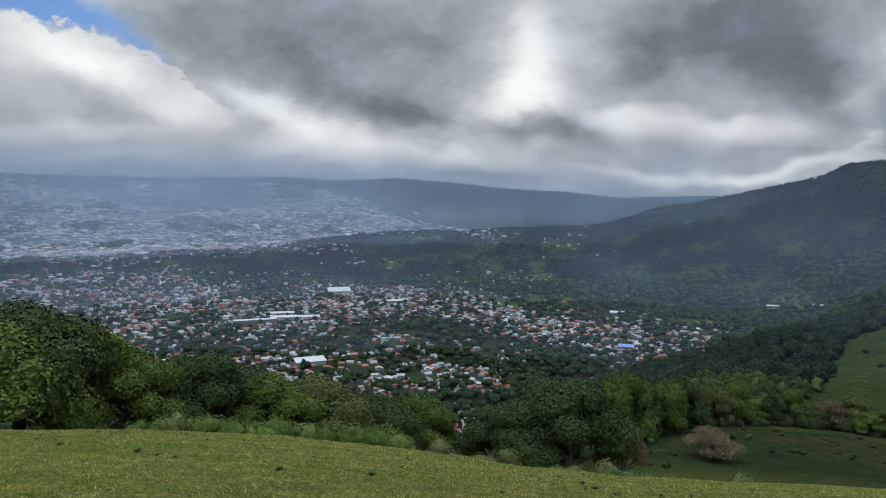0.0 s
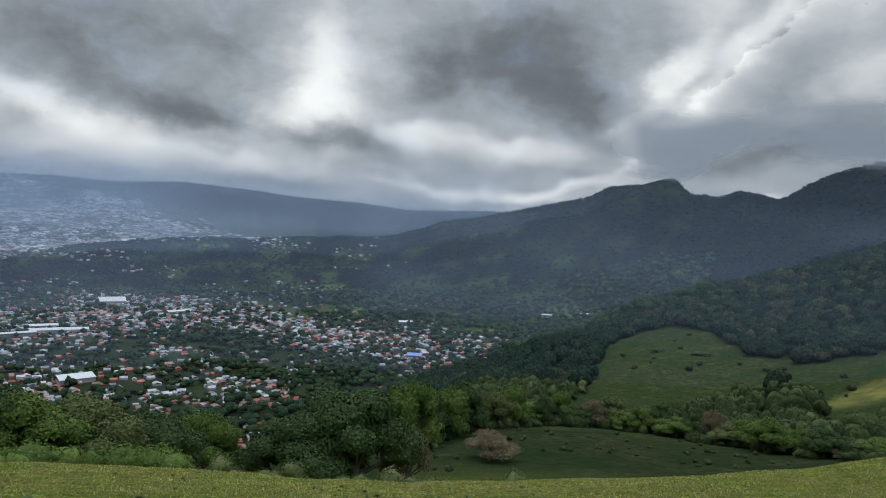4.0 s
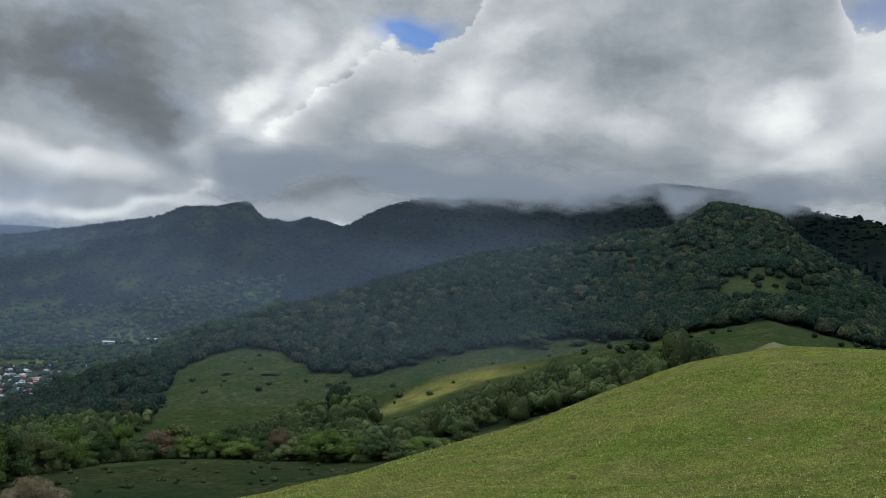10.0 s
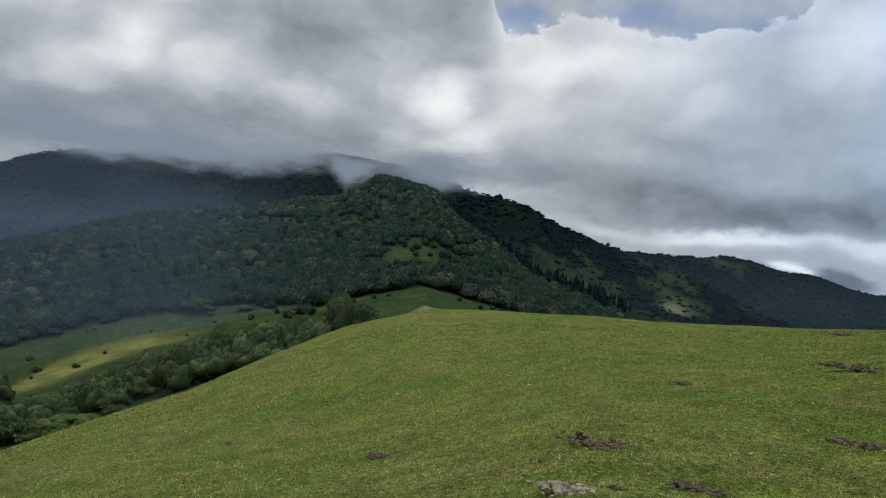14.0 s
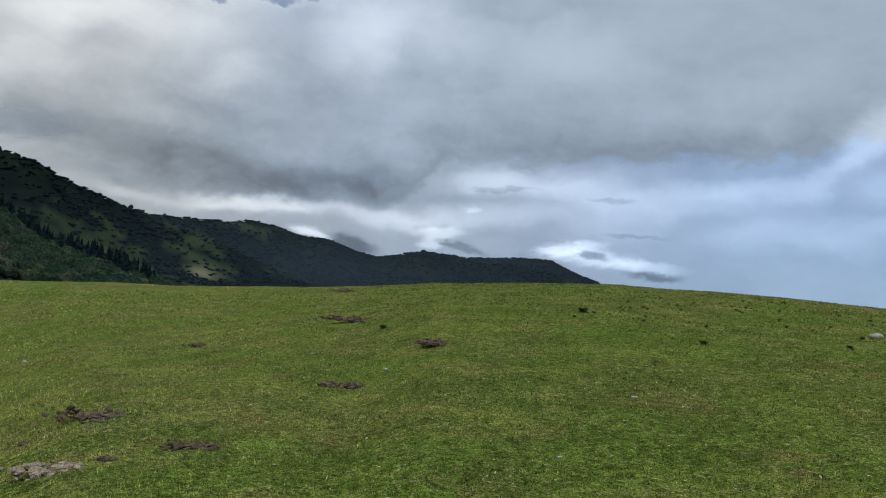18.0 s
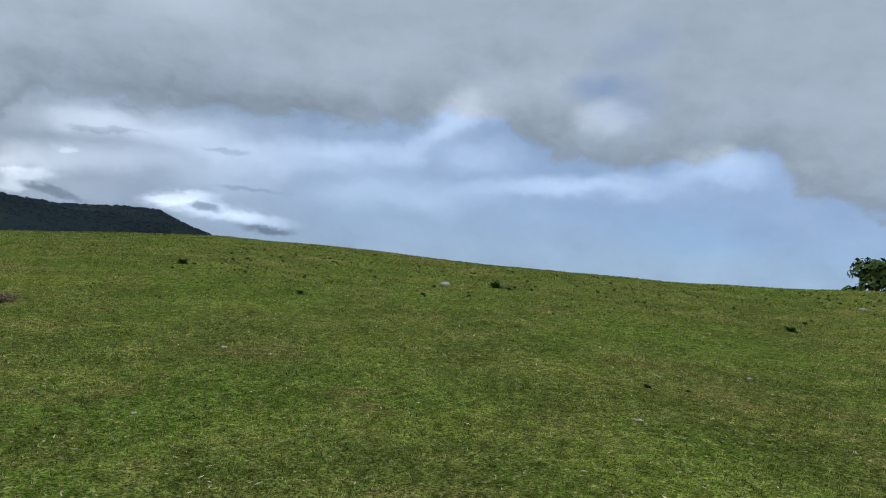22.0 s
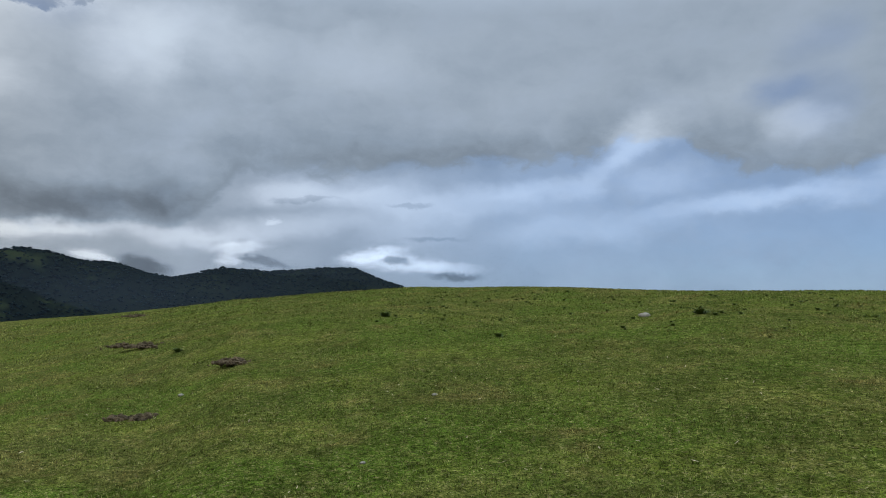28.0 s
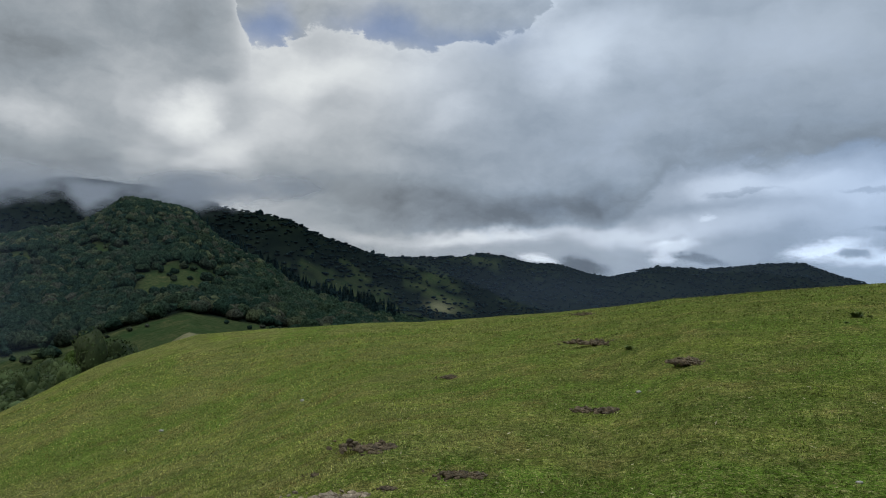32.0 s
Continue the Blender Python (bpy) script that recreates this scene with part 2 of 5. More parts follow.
def build_sky():
    coord = WT.nodes.new("ShaderNodeTexCoord")
    sep = wn("ShaderNodeSeparateXYZ", i0=coord.outputs["Generated"])
    x, y, z = sep.outputs
    bearing = wmath("MULTIPLY", wmath("ARCTAN2", x, y), 57.2958)
    bearing = wmath("ADD", bearing, wmath("MULTIPLY", wmath("LESS_THAN", bearing, -100.0), 360.0))
    height = wmath("MULTIPLY", wmath("ARCSINE", z), 57.2958)
    plane = wn("ShaderNodeCombineXYZ", i0=bearing, i1=height, i2=0.0).outputs[0]

    def noise(coords, stretch, scale, detail, rough):
        return wn("ShaderNodeTexNoise", Vector=wvec("MULTIPLY", coords, (*stretch, 1.0)).outputs[0], Scale=scale, Detail=detail, Roughness=rough)

    def warp(n, reach):
        push = wvec("MULTIPLY", wvec("SUBTRACT", n.outputs["Color"], (0.5, 0.5, 0.5)).outputs[0], (*reach, 0.0)).outputs[0]
        return wvec("ADD", plane, push).outputs[0]

    # curled cloud edges, coarse and fine
    bent = warp(noise(plane, (0.16, 0.24), 1.0, 6.0, 0.56), (5.0, 3.6))
    crisp = warp(noise(plane, (0.45, 0.75), 1.0, 6.0, 0.62), (2.4, 1.5))

    def heap(names, start, coords, sharp):
        total = wmath("ADD", start, wmath("MULTIPLY", height, 1e-9))
        for name in names:
            for a, e, sa, se, tilt, w in CLOUDS[name]:
                after = wn("ShaderNodeVectorMath", i0=total, i1=(1e-9, 0.0, 0.0), i2=coords)
                after.operation = "MULTIPLY_ADD"
                m = wn("ShaderNodeMapping", Vector=after.outputs[0], Location=(a, e, 0), Rotation=(0, 0, radians(tilt)), Scale=(sa, se, 1))
                m.vector_type = "TEXTURE"
                v = m.outputs[0]
                d = wvec("DOT_PRODUCT", v, v).outputs["Value"]
                total = wmath("MULTIPLY_ADD", wmath("POWER", 0.3679, wmath("POWER", d, sharp)), w, total)
        return total

    fine = noise(bent, (0.17, 0.26), 1.0, 8.0, 0.54).outputs[0]
    # heaped, cauliflower-like lumps
    lumps = wn("ShaderNodeTexVoronoi", Vector=wvec("MULTIPLY", crisp, (0.34, 0.46, 1.0)).outputs[0], Scale=1.0, Detail=3.0, Roughness=0.6)
    lumps.feature, lumps.normalize = "SMOOTH_F1", True
    lump = lumps.outputs["Distance"]
    value = heap([n for n in CLOUDS if n not in ("gaps", "puffs")], 0.42, bent, 1.35)
    calm = wn("ShaderNodeMapRange", i0=bearing, i1=60.0, i2=125.0, i3=0.44, i4=0.18).outputs[0]
    value = wmath("MULTIPLY_ADD", wmath("SUBTRACT", fine, 0.5), calm, value)
    wisp = noise(crisp, (0.45, 0.75), 1.0, 6.0, 0.56).outputs[0]
    value = wmath("MULTIPLY_ADD", wmath("SUBTRACT", wisp, 0.5), wmath("MULTIPLY", calm, 0.22), value)
    ragged = wmath("ADD", wmath("MULTIPLY", wmath("SUBTRACT", fine, 0.5), 3.4), wmath("MULTIPLY", wmath("SUBTRACT", wisp, 0.5), 3.4))
    # bright upper rims of the heaped banks
    crown = wmath("SUBTRACT", wcurve(CROWN_EDGE, bearing), height)
    crown = wmath("MULTIPLY_ADD", ragged, 1.0, crown)
    crown = wmath("MULTIPLY_ADD", wmath("SUBTRACT", 0.42, lump), 3.6, crown)
    below = wramp(crown, -0.15, 0.35)
    held = wmath("MAXIMUM", wramp(bearing, -13.0, -19.0), wramp(bearing, 26.0, 30.0))
    rim = wmath("MULTIPLY", wmath("MULTIPLY", below, held), wmath("POWER", 0.3679, wmath("ABSOLUTE", wmath("MULTIPLY", crown, 0.75))))
    value = wmath("MULTIPLY_ADD", rim, 0.20, value)
    value = wmath("MULTIPLY_ADD", wmath("MULTIPLY", wmath("SUBTRACT", 0.40, lump), wmath("POWER", 0.3679, wmath("ABSOLUTE", wmath("MULTIPLY", crown, 0.2)))), 0.36, value)
    # dark flat bases of the cloud ceiling
    base = wmath("SUBTRACT", height, wcurve(BASE_EDGE, bearing))
    base = wmath("MULTIPLY_ADD", ragged, 1.0, base)
    above = wramp(base, -0.3, 0.9)
    under = wmath("MULTIPLY", above, wmath("POWER", 0.3679, wmath("ABSOLUTE", wmath("MULTIPLY", base, 0.45))))
    under = wmath("MULTIPLY", under, wramp(bearing, 78.0, 90.0))
    value = wmath("MULTIPLY_ADD", under, -0.13, value)
    value = heap(["puffs"], value, crisp, 2.0)
    value = wmath("MINIMUM", wmath("MAXIMUM", value, 0.10), 0.97)
    gap = heap(["gaps"], 0.0, bent, 1.35)
    gap = wmath("MULTIPLY_ADD", wmath("SUBTRACT", fine, 0.5), 0.5, gap)
    gap = wmath("MAXIMUM", gap, 0.0)
    # thin bright veil rather than deep cloud under the ceiling of the south
    thin = wmath("MULTIPLY", wmath("SUBTRACT", 1.0, above), wramp(bearing, 104.0, 150.0))
    gap = wmath("MAXIMUM", gap, wmath("MULTIPLY", thin, wmath("MULTIPLY_ADD", wmath("SUBTRACT", wisp, 0.5), 0.6, 0.34)))
    gap = wmath("MULTIPLY", gap, wmath("SUBTRACT", 1.0, wmath("MULTIPLY", below, wramp(bearing, 100.0, 92.0))), clamp=True)
    ramp = WT.nodes.new("ShaderNodeValToRGB")
    WT.links.new(value, ramp.inputs[0])
    e = ramp.color_ramp.elements
    e[0].position, e[0].color = 0.0, (0.108, 0.122, 0.145, 1)
    e[1].position, e[1].color = 0.95, (0.95, 0.97, 0.98, 1)
    for p, c in ((0.18, (0.169, 0.189, 0.213, 1)), (0.36, (0.313, 0.349, 0.392, 1)), (0.62, (0.60, 0.625, 0.665, 1))):
        k = e.new(p)
        k.color = c
    sky = WT.nodes.new("ShaderNodeTexSky")
    sky.sky_type, sky.sun_disc = "NISHITA", False
    sky.sun_elevation, sky.sun_rotation = radians(SUN_HEIGHT), radians(SUN_BEARING)
    sky.altitude, sky.dust_density = 1500.0, 0.6
    clear = wn("ShaderNodeMix", i0=1.0)
    clear.data_type, clear.blend_type = "RGBA", "MULTIPLY"
    WT.links.new(sky.outputs[0], clear.inputs[6])
    clear.inputs[7].default_value = (0.044, 0.066, 0.100, 1)
    mix = wn("ShaderNodeMix", i0=wmath("MULTIPLY", gap, wn("ShaderNodeMapRange", i0=bearing, i1=40.0, i2=80.0, i3=0.85, i4=0.62).outputs[0]))
    mix.data_type = "RGBA"
    cool = wn("ShaderNodeMix", i0=wn("ShaderNodeMapRange", i0=bearing, i1=85.0, i2=130.0).outputs[0])
    cool.data_type = "RGBA"
    cool.inputs[6].default_value, cool.inputs[7].default_value = (0.985, 1.0, 0.985, 1), (0.84, 1.045, 1.34, 1)
    ceiling = wn("ShaderNodeMix", i0=wmath("MULTIPLY", above, wramp(bearing, 78.0, 112.0)))
    ceiling.data_type = "RGBA"
    WT.links.new(cool.outputs[2], ceiling.inputs[6])
    ceiling.inputs[7].default_value = (0.92, 1.03, 1.15, 1)
    tinted = wn("ShaderNodeMix", i0=1.0)
    tinted.data_type, tinted.blend_type = "RGBA", "MULTIPLY"
    WT.links.new(ramp.outputs[0], tinted.inputs[6])
    WT.links.new(ceiling.outputs[2], tinted.inputs[7])
    WT.links.new(tinted.outputs[2], mix.inputs[6])
    WT.links.new(clear.outputs[2], mix.inputs[7])
    # the far haze over the plain rises into the lowest sky
    low = wmath("MULTIPLY", wramp(height, 2.8, 0.7), wramp(bearing, 16.0, -6.0))
    dim = wn("ShaderNodeMix", i0=wmath("MULTIPLY", low, 0.85))
    dim.data_type = "RGBA"
    WT.links.new(mix.outputs[2], dim.inputs[6])
    dim.inputs[7].default_value = (0.27, 0.335, 0.42, 1)
    # an overcast sky is brightest overhead
    lift = wn("ShaderNodeMapRange", i0=z, i1=0.36, i2=0.95, i3=1.0, i4=4.6)
    back = wn("ShaderNodeBackground", Color=dim.outputs[2], Strength=lift.outputs[0])
    out = WT.nodes.new("ShaderNodeOutputWorld")
    WT.links.new(back.outputs[0], out.inputs[0])


build_sky()
sun = new("sun", bpy.data.lights.new("sun", "SUN"))
sun.data.energy, sun.data.angle, sun.data.color = 0.8, radians(25), (1.0, 0.97, 0.90)
sun.matrix_world = look((400 * math.sin(radians(SUN_BEARING)), 400 * math.cos(radians(SUN_BEARING)), 400 * math.tan(radians(SUN_HEIGHT))), (0, 0, 0))
tagged(sun, kind="structure")
scene.view_settings.exposure = 0.0


# ---- materials ----
def material(name, rough=0.9, spec=0.2):
    m = bpy.data.materials.new(name)
    m.use_nodes = True
    b = m.node_tree.nodes["Principled BSDF"]
    b.inputs["Roughness"].default_value = rough
    b.inputs["Specular IOR Level"].default_value = spec
    return m, m.node_tree, b


def node(tree, kind, **inputs):
    n = tree.nodes.new(kind)
    for k, v in inputs.items():
        key = int(k[1:]) if k[0] == "i" and k[1:].isdigit() else k
        if isinstance(v, bpy.types.NodeSocket):
            tree.links.new(v, n.inputs[key])
        else:
            n.inputs[key].default_value = v
    return n


def blend(tree, fac, a, b, mode="MIX"):
    n = tree.nodes.new("ShaderNodeMix")
    n.data_type, n.blend_type = "RGBA", mode
    for i, v in ((0, fac), (6, a), (7, b)):
        if isinstance(v, bpy.types.NodeSocket):
            tree.links.new(v, n.inputs[i])
        elif i == 0:
            n.inputs[i].default_value = v
        else:
            n.inputs[i].default_value = (*v, 1)
    return n.outputs[2]


def grain(tree, scale, detail=4.0, rough=0.55, low=0.35, high=0.65, stretch=None):
    c = tree.nodes.new("ShaderNodeTexCoord").outputs["Object"]
    if stretch:
        mp = node(tree, "ShaderNodeMapping", Vector=c, Scale=stretch)
        c = mp.outputs[0]
    n = node(tree, "ShaderNodeTexNoise", Vector=c, Scale=scale, Detail=detail, Roughness=rough)
    r = node(tree, "ShaderNodeMapRange", i0=n.outputs[0], i1=low, i2=high)
    return r.outputs[0]


def bump(tree, bsdf, height, strength, distance):
    n = node(tree, "ShaderNodeBump", Height=height, Strength=strength, Distance=distance)
    tree.links.new(n.outputs[0], bsdf.inputs["Normal"])


def simple(name, a, b, scale, rough=0.9, spec=0.2, relief=0.0, vary=0.0, island=False):
    """Two tones mottled at one scale, fine grain over it, and a lighter or darker cast from piece to piece."""
    m, t, s = material(name, rough, spec)
    c = blend(t, grain(t, scale), a, b)
    c = blend(t, grain(t, scale * 7), c, [0.72 * v for v in b])
    if vary:
        src = t.nodes.new("ShaderNodeNewGeometry").outputs["Random Per Island"] if island else t.nodes.new("ShaderNodeObjectInfo").outputs["Random"]
        k = node(t, "ShaderNodeMapRange", i0=src, i3=1 - vary, i4=1 + vary).outputs[0]
        h = node(t, "ShaderNodeHueSaturation", Color=c, Value=k)
        c = h.outputs[0]
    t.links.new(c, s.inputs["Base Color"])
    if relief:
        bump(t, s, grain(t, scale * 5), 0.6, relief)
    return m


def tussocks(t, c):
    """Grass thick and thin by turns: tussocks of a hand's width, and patches a stride across."""
    a = node(t, "ShaderNodeMapRange", i0=grain(t, 9.0, 7, 0.80, 0.36, 0.64), i3=0.50, i4=1.85).outputs[0]
    b = node(t, "ShaderNodeMapRange", i0=grain(t, 1.1, 4, 0.65, 0.36, 0.64), i3=0.96, i4=1.34).outputs[0]
    k = node(t, "ShaderNodeMath", i0=a, i1=b)
    k.operation = "MULTIPLY"
    return node(t, "ShaderNodeHueSaturation", Color=c, Value=k.outputs[0]).outputs[0]


def ground_material():
    m, t, s = material("pasture_and_soil", 1.0, 0.0)
    # greener on the hilltop, yellower and brighter on the slope towards the valley
    yellowing = t.nodes.new("ShaderNodeAttribute")
    yellowing.attribute_name = "yellowing"
    green_tone = blend(t, grain(t, 0.35, 5), (0.052, 0.078, 0.012), (0.074, 0.092, 0.016))
    yellow_tone = blend(t, grain(t, 0.35, 5), (0.112, 0.120, 0.032), (0.136, 0.130, 0.042))
    near = blend(t, yellowing.outputs["Fac"], green_tone, yellow_tone)
    near = blend(t, grain(t, 1.1, 6, 0.7, 0.48, 0.70), near, (0.150, 0.118, 0.036))
    near = blend(t, grain(t, 0.5, 5, 0.6, 0.50, 0.66), near, (0.125, 0.150, 0.022))
    near = blend(t, grain(t, 0.22, 4, 0.6, 0.50, 0.60), near, (0.070, 0.112, 0.014))
    near = blend(t, grain(t, 0.7, 5, 0.65, 0.53, 0.66), near, (0.120, 0.104, 0.030))
    near = blend(t, grain(t, 4.0, 5, 0.7, 0.50, 0.68), near, (0.050, 0.088, 0.010))
    near = blend(t, grain(t, 16.0, 6, 0.75, 0.48, 0.66), near, (0.175, 0.165, 0.050))
    near = blend(t, grain(t, 45.0, 4, 0.7, 0.42, 0.60), near, (0.018, 0.028, 0.005))
    near = blend(t, grain(t, 26.0, 3, 0.6, 0.60, 0.70), near, (0.21, 0.18, 0.085))
    near = blend(t, grain(t, 6.0, 5, 0.7, 0.60, 0.68), near, (0.034, 0.050, 0.010))
    near = tussocks(t, near)
    far = blend(t, grain(t, 0.02, 6), (0.028, 0.042, 0.016), (0.048, 0.054, 0.022))
    far = blend(t, grain(t, 0.16, 7, 0.7, 0.52, 0.68), far, (0.075, 0.070, 0.030))
    far = blend(t, grain(t, 0.06, 7, 0.7, 0.5, 0.66), far, (0.020, 0.040, 0.014))
    far = blend(t, grain(t, 0.5, 6, 0.75, 0.44, 0.62), far, (0.018, 0.030, 0.011))
    # the shade under the trees is put into this near-black ground colour
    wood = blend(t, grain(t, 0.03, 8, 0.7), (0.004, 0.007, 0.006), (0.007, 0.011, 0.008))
    # sunlight on the spur is painted in as bright yellow over olive
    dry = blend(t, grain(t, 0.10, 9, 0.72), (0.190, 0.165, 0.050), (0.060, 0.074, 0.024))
    town = blend(t, grain(t, 0.012, 7, 0.7), (0.018, 0.034, 0.016), (0.060, 0.062, 0.052))

    def att(name):
        n = t.nodes.new("ShaderNodeAttribute")
        n.attribute_name = name
        return n.outputs["Fac"]
    c = blend(t, att("far"), near, far)
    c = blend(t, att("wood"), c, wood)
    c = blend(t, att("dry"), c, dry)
    c = blend(t, att("town"), c, town)
    field_green = blend(t, grain(t, 0.03, 6), (0.062, 0.108, 0.026), (0.10, 0.130, 0.042))
    c = blend(t, att("parcel"), c, field_green)
    c = blend(t, att("worn"), c, blend(t, grain(t, 1.2, 6), (0.17, 0.145, 0.09), (0.10, 0.105, 0.045)))
    t.links.new(c, s.inputs["Base Color"])
    bump(t, s, grain(t, 9.0, 8, 0.75), 0.6, 0.06)
    return m


GROUND = ground_material()
BARK = simple("bark", (0.10, 0.085, 0.065), (0.17, 0.15, 0.12), 3.0, relief=0.03)
LEAF = {
    "green": simple("leaves_green", (0.062, 0.112, 0.020), (0.100, 0.142, 0.028), 0.8, 0.8, 0.12, vary=0.35, island=True),
    "dark": simple("leaves_dark", (0.034, 0.062, 0.018), (0.056, 0.086, 0.026), 0.8, 0.8, 0.12, vary=0.35, island=True),
    "olive": simple("leaves_olive", (0.080, 0.105, 0.026), (0.105, 0.120, 0.036), 0.8, 0.75, 0.2, vary=0.35, island=True),
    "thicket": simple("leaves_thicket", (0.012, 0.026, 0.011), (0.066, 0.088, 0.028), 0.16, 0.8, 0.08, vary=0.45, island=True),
    "bare": simple("twigs_brown", (0.17, 0.125, 0.065), (0.20, 0.155, 0.09), 0.8, 0.85, 0.15, vary=0.3, island=True),
}


def canopy(name, tones, fine, relief):
    """Tree crowns from above: each one of its own tone, with leaf clumps as fine grain."""
    m, t, s = material(name, 1.0, 0.0)
    pick = t.nodes.new("ShaderNodeNewGeometry").outputs["Random Per Island"]
    ramp = t.nodes.new("ShaderNodeValToRGB")
    t.links.new(pick, ramp.inputs[0])
    e = ramp.color_ramp.elements
    e[0].color, e[1].color = (*tones[0], 1), (*tones[-1], 1)
    for k in range(1, len(tones) - 1):
        e.new(k / (len(tones) - 1)).color = (*tones[k], 1)
    patch = blend(t, grain(t, 0.008, 4, 0.6, 0.42, 0.62), ramp.outputs[0], tones[1])
    clump = grain(t, fine, 6, 0.65, 0.36, 0.64)
    k = node(t, "ShaderNodeMapRange", i0=clump, i3=0.42, i4=1.62).outputs[0]
    t.links.new(node(t, "ShaderNodeHueSaturation", Color=patch, Value=k).outputs[0], s.inputs["Base Color"])
    bump(t, s, clump, 1.0, relief)
    return m


WOODS = canopy("wood_canopy", [(0.018, 0.036, 0.025), (0.026, 0.047, 0.029), (0.023, 0.043, 0.032), (0.045, 0.063, 0.032), (0.030, 0.050, 0.030), (0.066, 0.067, 0.047), (0.092, 0.106, 0.052)], 0.9, 1.2)
VALLEY_WOODS = canopy("valley_canopy", [(0.024, 0.044, 0.028), (0.034, 0.058, 0.030), (0.030, 0.052, 0.034), (0.060, 0.082, 0.036), (0.038, 0.062, 0.030), (0.085, 0.100, 0.045)], 0.8, 0.8)
# blue haze and the crowns' own shade are put into these tones
WOODS_FAR = canopy("mountain_canopy_hazed", [(0.007, 0.015, 0.018), (0.011, 0.022, 0.023), (0.009, 0.018, 0.022), (0.016, 0.028, 0.024), (0.013, 0.024, 0.025), (0.026, 0.034, 0.026)], 0.25, 2.0)
WALL = simple("plaster", (0.34, 0.32, 0.29), (0.24, 0.23, 0.21), 0.4, vary=0.3)
ROOFS = [
    simple("roof_red", (0.34, 0.085, 0.058), (0.25, 0.075, 0.055), 0.5, 0.7, vary=0.3),
    simple("roof_zinc", (0.26, 0.27, 0.29), (0.19, 0.20, 0.22), 0.5, 0.45, 0.5, vary=0.3),
    simple("roof_white", (0.38, 0.39, 0.40), (0.30, 0.31, 0.33), 0.5, 0.5, 0.4, vary=0.15),
    simple("roof_brown", (0.22, 0.15, 0.12), (0.16, 0.12, 0.10), 0.5, 0.8, vary=0.3),
]


def veil_material(name, tint):
    """A thin sheet of vapour: most light passes, the rest is scattered."""
    m = bpy.data.materials.new(name)
    m.use_nodes = True
    t = m.node_tree
    t.nodes.clear()
    d = node(t, "ShaderNodeBsdfDiffuse", Color=(*tint, 1))
    tr = node(t, "ShaderNodeBsdfTranslucent", Color=(*tint, 1))
    both = node(t, "ShaderNodeMixShader", i0=0.5, i1=d.outputs[0], i2=tr.outputs[0])
    clear = node(t, "ShaderNodeBsdfTransparent")
    at = t.nodes.new("ShaderNodeAttribute")
    at.attribute_name = "vapour"
    mixed = node(t, "ShaderNodeMixShader", i0=at.outputs["Fac"], i1=clear.outputs[0], i2=both.outputs[0])
    out = t.nodes.new("ShaderNodeOutputMaterial")
    t.links.new(mixed.outputs[0], out.inputs[0])
    return m


# tint of the added sheets that stand in for the blue of distance
HAZE_VEIL = veil_material("valley_haze", (0.42, 0.53, 0.71))
CLOUD = veil_material("cloud_vapour", (0.50, 0.53, 0.58))
SOIL = simple("dry_dung_and_soil", (0.050, 0.034, 0.018), (0.135, 0.098, 0.056), 14.0, relief=0.02, vary=0.5, island=True)
PALE_SOIL = simple("pale_dry_soil", (0.40, 0.32, 0.22), (0.26, 0.20, 0.13), 11.0, relief=0.02, vary=0.35, island=True)
STONE = simple("pale_stone", (0.38, 0.35, 0.29), (0.28, 0.26, 0.22), 6.0, relief=0.01)
BLADE, bt, bs = material("grass_blades", 0.9, 0.05)
yellowing = bt.nodes.new("ShaderNodeAttribute")
yellowing.attribute_name = "yellowing"
tone = blend(bt, grain(bt, 1.6), (0.054, 0.083, 0.013), (0.090, 0.102, 0.024))
tone = blend(bt, yellowing.outputs["Fac"], tone, blend(bt, grain(bt, 1.6), (0.128, 0.142, 0.030), (0.175, 0.165, 0.050)))
tone = blend(bt, grain(bt, 0.7, 5, 0.65, 0.54, 0.68), tone, (0.165, 0.135, 0.045))
tone = blend(bt, grain(bt, 11.0, 4, 0.6, 0.55, 0.7), tone, (0.230, 0.195, 0.090))
tone = tussocks(bt, tone)
shade = node(bt, "ShaderNodeMapRange", i0=bt.nodes.new("ShaderNodeNewGeometry").outputs["Random Per Island"], i3=0.18, i4=2.25).outputs[0]
bt.links.new(node(bt, "ShaderNodeHueSaturation", Color=tone, Value=shade).outputs[0], bs.inputs["Base Color"])
WEED = simple("weed_leaves", (0.066, 0.104, 0.022), (0.105, 0.136, 0.034), 2.0, 0.75, 0.2, vary=0.35, island=True)
SHEET = simple("white_sheeting", (0.62, 0.64, 0.65), (0.50, 0.52, 0.54), 0.1, 0.5, 0.4)
BLUE = simple("blue_roof_paint", (0.06, 0.20, 0.62), (0.05, 0.16, 0.50), 0.3, 0.5, 0.4)
TAR = simple("road_asphalt", (0.20, 0.19, 0.18), (0.26, 0.25, 0.23), 0.5, 0.9)
STRAW = simple("dry_straw", (0.50, 0.44, 0.28), (0.36, 0.30, 0.18), 4.0, vary=0.4, island=True)


# ---- land ----
def lattice(ix, iy, seed):
    h = (ix * 374761393 + iy * 668265263 + seed * 1442695041) & 0xFFFFFFFF
    h = ((h ^ (h >> 13)) * 1274126177) & 0xFFFFFFFF
    return ((h ^ (h >> 16)) & 0xFFFF) / 65535.0


